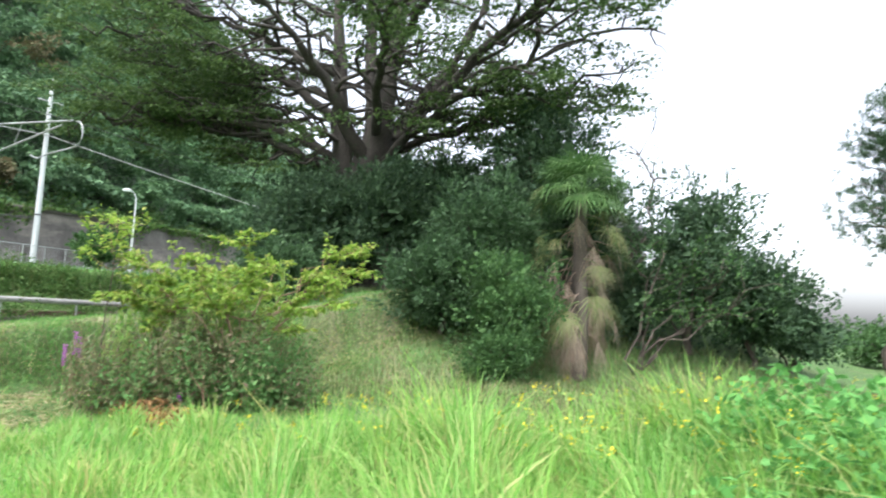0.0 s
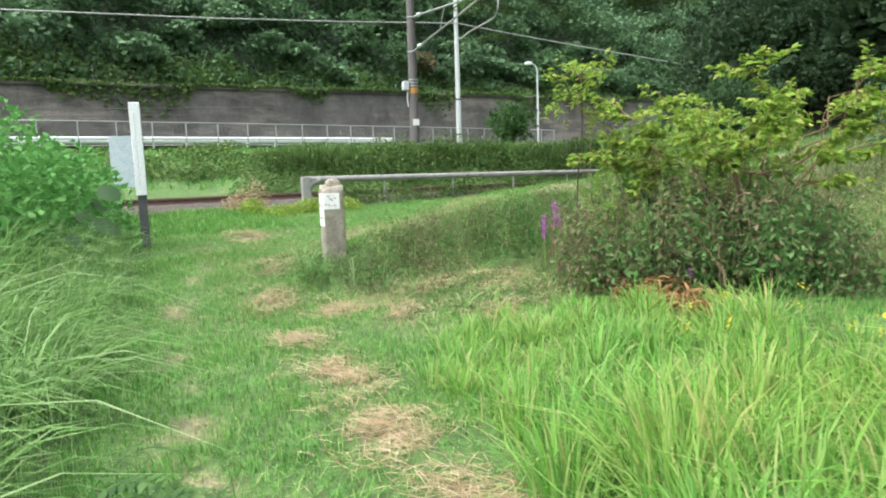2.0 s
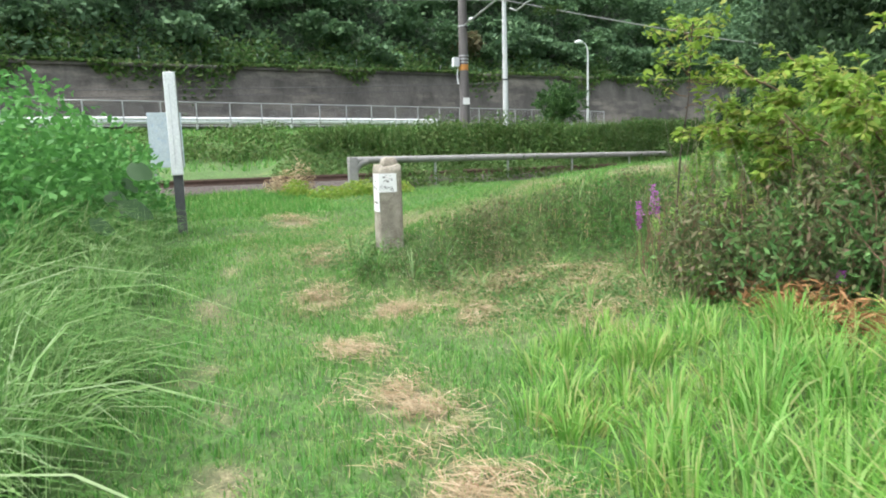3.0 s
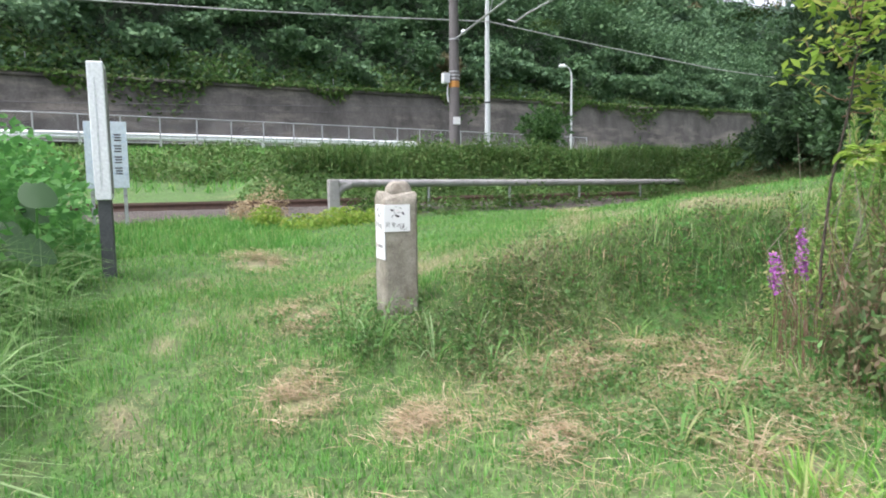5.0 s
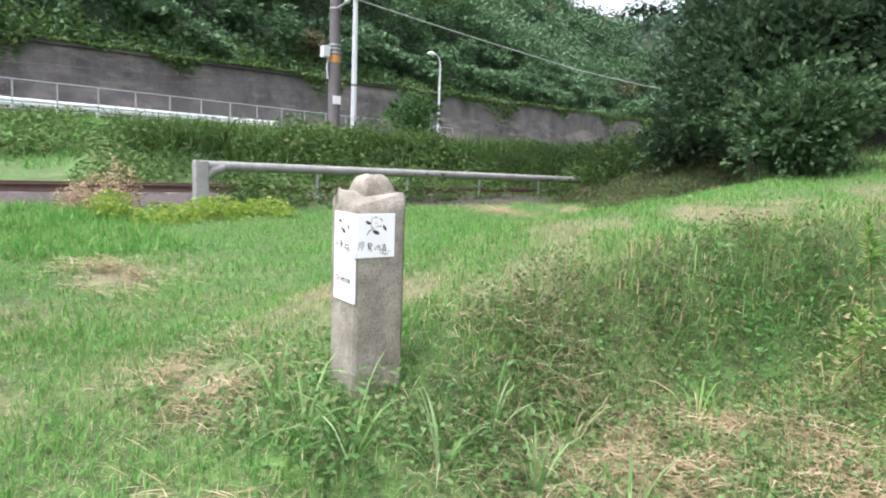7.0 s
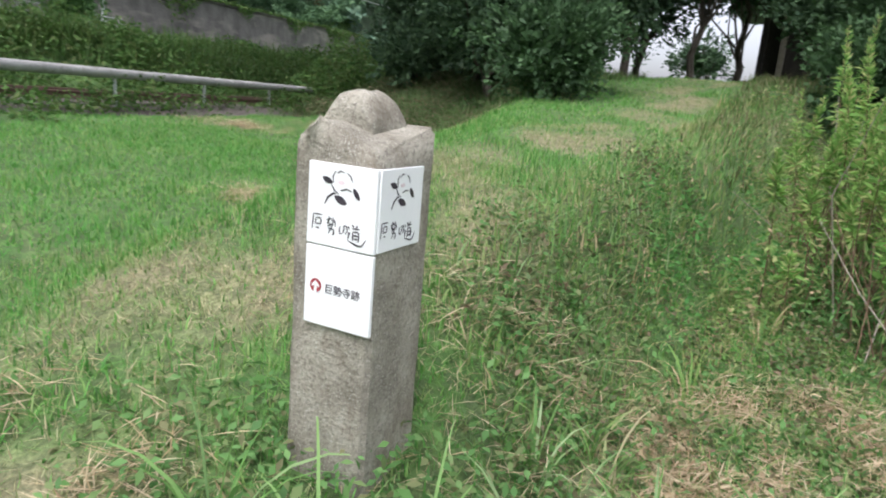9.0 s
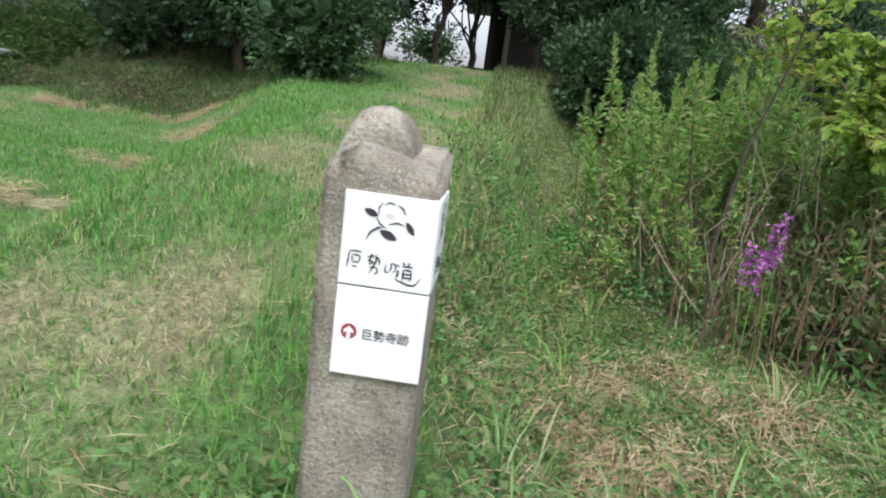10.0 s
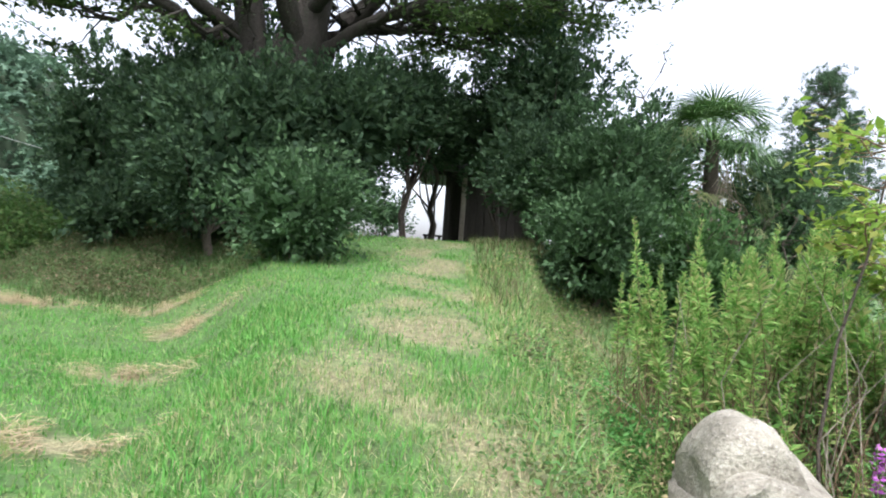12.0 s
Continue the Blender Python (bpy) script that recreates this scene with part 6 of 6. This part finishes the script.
    x = np.interp(y, [2.6, 4, 5, 8, 13], [-11.05, -11.4, -11.3, -11.05, -10.5]) + rng.normal(0.1, 0.22, len(y))
    v, f = blades(rng, np.column_stack([x, y, gz(x, y)]), 0.3, 0.01, 1.0, 4, 0.6)
    tagged(obj("arching_grass", v, f, "reed"), "arching pale grass along the edge of the ramp", "grass", kind="stuff")
    x, y = rng.uniform(-11.7, -9.8, 9000), rng.uniform(3.2, 13.0, 9000)
    v, f = blades(rng, np.column_stack([x, y, gz(x, y)]), 0.13, 0.011, 1.1, 2, 0.4)
    tagged(obj("bank_side_grass", v, f, "slope"), "rough mixed grass on the side of the ramp", "grass", kind="stuff")
    sticks = []
    for _ in range(48):
        x, y = rng.uniform(-10.0, -8.4), rng.uniform(5.3, 7.6)
        z, h = float(gz(x, y)), rng.uniform(0.7, 1.9)
        w = rng.normal(0, 0.24, 4)
        sticks.append(tube_np([(x, y, z), (x + w[0], y + w[1], z + h * 0.55), (x + w[0] + w[2], y + w[1] + w[3], z + h)], [0.0055, 0.0045, 0.002], 4))
    v, f = joined(sticks)
    tagged(obj("dead_sticks", v, f, "twig", None, True), "pale dead stalks leaning among the weeds", "stalks", kind="stuff")


tall_weeds()


def flower_spikes():
    rng = np.random.default_rng(65)
    for x, y, h, n in ((-9.6, 4.95, 0.86, 2), (-9.45, 5.02, 0.92, 2), (-7.4, 5.35, 0.3, 1)):
        z = float(gz(x, y))
        t = empty("purple_flower", (x, y, z), "upright purple flower spikes on green stems", "flower", "purple flowers by the weeds")
        for k in range(n):
            dx, dy = rng.normal(0, 0.06, 2)
            top = h * rng.uniform(0.85, 1.15)
            tube("stem", [(dx * 0.3, dy * 0.3, 0), (dx, dy, top * 0.6), (dx * 1.3, dy * 1.3, top)], [0.004, 0.003, 0.002], "goldenrod", t, 4)
            m = 100
            q = np.stack([dx * 1.15 + rng.normal(0, 0.014, m), dy * 1.15 + rng.normal(0, 0.014, m), rng.uniform(top * 0.68, top, m)], 1)
            v, f = leaf_quads(rng, q, 0.028, 0.7, 0.3)
            obj("petals", v, f, "purple", t)
    p = scatter(rng, 170, -6.5, 1.5, 3.6, 6.8, lambda x, y: in_tall(x, y))
    p[:, 2] += np.interp(p[:, 0], [-7, -3, 1], [0.3, 0.75, 0.95]) * rng.uniform(0.85, 1.1, len(p))
    c = np.repeat(p, 7, 0) + rng.normal(0, 0.02, (7 * len(p), 3))
    v, f = leaf_quads(rng, c, 0.024, 0.7, 0.6)
    tagged(obj("yellow_flowers", v, f, "yellow"), "small yellow flowers scattered in the tall grass", "flowers", kind="stuff")


flower_spikes()


# ---- palm ----
def fan(rng, at, heading, tilt, size, n=22, spread=2.4, drop=0.3):
    """One fan frond: narrow segments from the end of its stalk; hanging ones fold down."""
    a = np.linspace(-spread / 2, spread / 2, n)
    h = np.array([math.cos(heading), math.sin(heading), 0])
    s = np.array([-h[1], h[0], 0])
    up = np.array([0, 0, 1.0])
    fwd = h * math.cos(tilt) + up * math.sin(tilt)
    d = np.cos(a)[:, None] * fwd + np.sin(a)[:, None] * s + up * 0.12 * np.cos(np.arange(n) * np.pi)[:, None]
    rows = []
    L = size * rng.uniform(0.8, 1.05, n)
    wid = (1.15 if n > 30 else 0.8) * size * spread / n / 2.6
    for k in (0.0, 0.45, 0.75, 1.0):
        p = at + d * (L * k)[:, None] - up * (drop * L * k ** 2.5)[:, None]
        w = unit(np.cross(d, np.cross(fwd, s))) * (wid * (0.12, 0.4, 0.24, 0.02)[(0.0, 0.45, 0.75, 1.0).index(k)])
        rows += [p - w, p + w]
    v = np.stack(rows, 1).reshape(-1, 3)
    q = np.array([[2 * k, 2 * k + 1, 2 * k + 3, 2 * k + 2] for k in range(3)])
    return v, (np.arange(n)[:, None, None] * 8 + q[None]).reshape(-1, 4)


def palm(x, y, h, seed, greens, yellows, deads, label, size):
    rng = np.random.default_rng(seed)
    t = empty("fan_palm", (x, y, float(gz(x, y)) - 0.1), label, "palm", "palms on the mound")
    tube("trunk", [(0, 0, -0.2), (0.02, 0, h * 0.4), (0, 0.03, h * 0.75), (0, 0.05, h)], [0.2, 0.18, 0.17, 0.13], "bark", t, 12)

    def frond(mat, heading, tilt, stalk, size, z, spread, n, drop, dip, label=""):
        b = np.array([0, 0.05, z])
        d = np.array([math.cos(heading) * math.cos(tilt), math.sin(heading) * math.cos(tilt), math.sin(tilt)])
        e = b + d * stalk
        c1 = tube_np([b, (b + e) / 2 + (0, 0, 0.06), e], [0.018, 0.012, 0.01], 5)
        v, f = joined([c1, fan(rng, e, heading, tilt - dip, size, n, spread, drop)])
        obj("frond", v, f, mat, t, label=label)

    for k in range(greens):
        frond("palm", k * 2.399 + seed, rng.uniform(-0.1, 1.4), rng.uniform(0.4, 0.75) * size, rng.uniform(0.5, 0.7) * size, h - rng.uniform(0, 0.25), 3.4, 32, rng.uniform(0.15, 0.7), 0.35)
    for k in range(yellows):
        low = k / max(1, yellows - 1)
        frond("palm_yellow", k * 2.399 + rng.normal(0, 0.4) + seed, rng.uniform(-0.35, 0.35), rng.uniform(0.55, 0.95) * size, rng.uniform(0.38, 0.52) * size, h * (1 - 0.42 * low) - 0.1, 2.9, 24, rng.uniform(0.35, 0.75), 0.8, "yellowing frond")
    for k in range(deads):
        frond("palm_dead", k * 2.399 + rng.normal(0, 0.4) + seed, rng.uniform(-0.9, -0.1), rng.uniform(0.35, 0.65) * size, rng.uniform(0.4, 0.62) * size, h * rng.uniform(0.45, 0.97), rng.uniform(0.9, 1.6), 16, rng.uniform(0.3, 0.7), 1.0, "dead brown frond")


palm(-6.4, 15.7, 4.3, 71, 40, 15, 26, "tall fan palm with a dark green crown and hanging fans", 1.35)
palm(-6.0, 14.9, 2.35, 75, 0, 7, 26, "low fan palm with yellowing fans and hanging dead fronds", 1.25)


def bare_twigs():
    rng = np.random.default_rng(72)
    x, y = -6.4, 20.5
    t = empty("twiggy_tree", (x, y, float(gz(x, y)) - 0.1), "slender half-bare tree rising behind the palm", "tree")
    chunks, pts = [], []
    p, r = limb(rng, (0, 0, 0), (0.3, 0.2, 5.6), 0.08, 0.015, 0.3, 8)
    chunks.append(tube_np(p, r, 6))
    for k in range(12):
        b = p[rng.integers(4, 8)]
        e = b + np.array([rng.normal(0.1, 0.7), rng.normal(0, 0.5), rng.uniform(0.1, 1.2)])
        q, r = limb(rng, b, e, 0.025, 0.006, 0.6, 6)
        chunks.append(tube_np(q, r, 4))
        pts += [w + rng.normal(0, 0.12, 3) for w in q[2:] for _ in range(5)]
    v, f = joined(chunks)
    obj("trunk", v, f, "bark", t, True)
    v, f = leaf_quads(rng, np.array(pts), 0.1, 0.5, 0.4)
    obj("crown", v, f, "bushleaf", t)


bare_twigs()


def pine(x, y, h, seed):
    """Whorls of rising boughs with tufts of needles."""
    rng = np.random.default_rng(seed)
    t = empty("pine_tree", (x, y, float(gz(x, y)) - 0.1), "dark pine with ragged boughs beyond the mound", "tree")
    p, r = limb(rng, (0, 0, 0), (0.2, 0.1, h), 0.16, 0.02, 0.2, 10)
    wood, tufts, ways = [tube_np(p, r, 8)], [], []
    for z in np.arange(h * 0.4, h * 0.99, 0.34):
        for k in range(5):
            a = rng.uniform(0, 6.28)
            reach = (0.35 + 2.0 * (1 - z / h) ** 0.6) * rng.uniform(0.6, 1.1)
            b = np.array([np.interp(z, p[:, 2], p[:, 0]), np.interp(z, p[:, 2], p[:, 1]), z])
            q, r = limb(rng, b, b + np.array([math.cos(a) * reach, math.sin(a) * reach, reach * rng.uniform(0.1, 0.5)]), 0.03, 0.006, 0.4, 6)
            wood.append(tube_np(q, r, 4))
            for c in q[2:]:
                for _ in range(3):
                    c2 = c + rng.normal(0, 0.16, 3)
                    d = unit(rng.normal(0, 1, (26, 3)) + (0, 0, 0.5))
                    tufts.append(c2 + d * 0.09)
                    ways.append(d)
    v, f = joined(wood)
    obj("trunk", v, f, "bark", t, True)
    v, f = leaf_quads(rng, np.concatenate(tufts), 0.2, 0.09, 0.3, np.concatenate(ways))
    obj("crown", v, f, "evergreen", t)


pine(0.2, 23.4, 8.8, 73)
pine(4.6, 29.0, 9.0, 74)


def leaning_tree():
    rng = np.random.default_rng(76)
    x, y = -5.0, 16.0
    z = float(gz(x, y)) - 0.1
    t = empty("leaning_tree", (x, y, z), "small tree with pale slanting branches beside the palms", "tree")
    wood, pts = [], []
    for e in ((2.4, 0.2, 2.0), (1.9, -0.1, 2.5), (1.2, 0.2, 2.6), (0.7, 0.0, 3.0), (2.9, 0.5, 2.3), (0.1, 0.3, 2.9)):
        p, r = limb(rng, (rng.normal(0, 0.05), rng.normal(0, 0.05), 0), e, 0.035, 0.008, 0.35, 8)
        p[:, 2] += np.sin(np.linspace(0, math.pi, 8)) * 0.2
        wood.append(tube_np(p, r, 6))
        for _ in range(7):
            b = p[rng.integers(4, 8)]
            q, r = limb(rng, b, b + rng.normal(0, 0.4, 3) + (0.2, 0, 0.3), 0.012, 0.004, 0.5, 5)
            wood.append(tube_np(q, r, 4))
            pts += [c + rng.normal(0, 0.1, 3) for c in q[2:] for _ in range(9)]
    v, f = joined(wood)
    obj("trunk", v, f, "bark", t, True)
    v, f = leaf_quads(rng, np.array(pts), 0.11, 0.5, 0.4)
    obj("crown", v, f, "bushleaf", t)


leaning_tree()


# ---- broad taro leaves by the thicket ----
def taro():
    rng = np.random.default_rng(81)
    for k in range(6):
        x, y = -12.2 - rng.uniform(0, 2.2), -0.15 - rng.uniform(0, 0.6)
        t = empty("taro_plant", (x, y, float(gz(x, y))), "broad heart-shaped green leaf on a tall stalk", "plant", "broad-leaved plants by the thicket")
        h = rng.uniform(0.6, 1.25)
        a = rng.uniform(-0.6, 1.0)
        d = np.array([math.cos(a), math.sin(a), 0])
        s = np.array([-d[1], d[0], 0])
        e = d * 0.15 + (0, 0, h)
        tube("stalk", [(0, 0, -0.05), d * 0.05 + (0, 0, h * 0.6), e], [0.014, 0.011, 0.008], "mugwort", t, 6)
        L = rng.uniform(0.18, 0.28)
        bm = bmesh.new()
        ring = []
        for j in range(20):
            th = 2 * math.pi * j / 20
            r = L * (0.62 + 0.38 * math.cos(th)) ** 0.5 * (1.0 if abs(th - math.pi) > 0.35 else 0.55)
            u, w = r * math.cos(th), r * math.sin(th) * 0.85
            q = e + d * u * 0.75 + s * w + np.array([0, 0, -u * 0.75 - 0.3 * abs(w)])
            ring.append(bm.verts.new(q))
        c = bm.verts.new(e + (0, 0, 0.01))
        for j in range(20):
            bm.faces.new((c, ring[j], ring[(j + 1) % 20]))
        part("leaf", bm, "rampbush", t, smooth=True)


taro()


# ---- feathery weed at the path's edge ----
def feathery_weed(x, y, seed):
    rng = np.random.default_rng(seed)
    t = empty("feathery_weed", (x, y, float(gz(x, y))), "low weed with feathery paired leaflets", "weed", "feathery weeds at the path")
    for k in range(7):
        a = rng.uniform(-0.4, 2.6)
        d = np.array([math.cos(a), math.sin(a), 0])
        u = np.linspace(0, 1, 15)
        h = rng.uniform(0.5, 0.75)
        spine = d * (0.6 * u[:, None]) + np.stack([0 * u, 0 * u, h * (u * 1.6 - u ** 2 * 1.1)], 1)
        s = np.array([-d[1], d[0], 0])
        c = np.concatenate([spine[3:] + s * 0.04, spine[3:] - s * 0.04])
        al = np.concatenate([np.tile(s + d * 0.35, (12, 1)), np.tile(-s + d * 0.35, (12, 1))])
        v1, f1 = tube_np(spine, np.linspace(0.004, 0.0015, 15), 4)
        v2, f2 = leaf_quads(rng, c, 0.1, 0.3, 0.9, al)
        v, f = joined([(v1, f1), (v2, f2)])
        obj("frond", v, f, "bushleaf", t)


feathery_weed(-5.2, -0.05, 91)
feathery_weed(-5.5, -0.2, 92)
feathery_weed(-4.9, -0.5, 93)
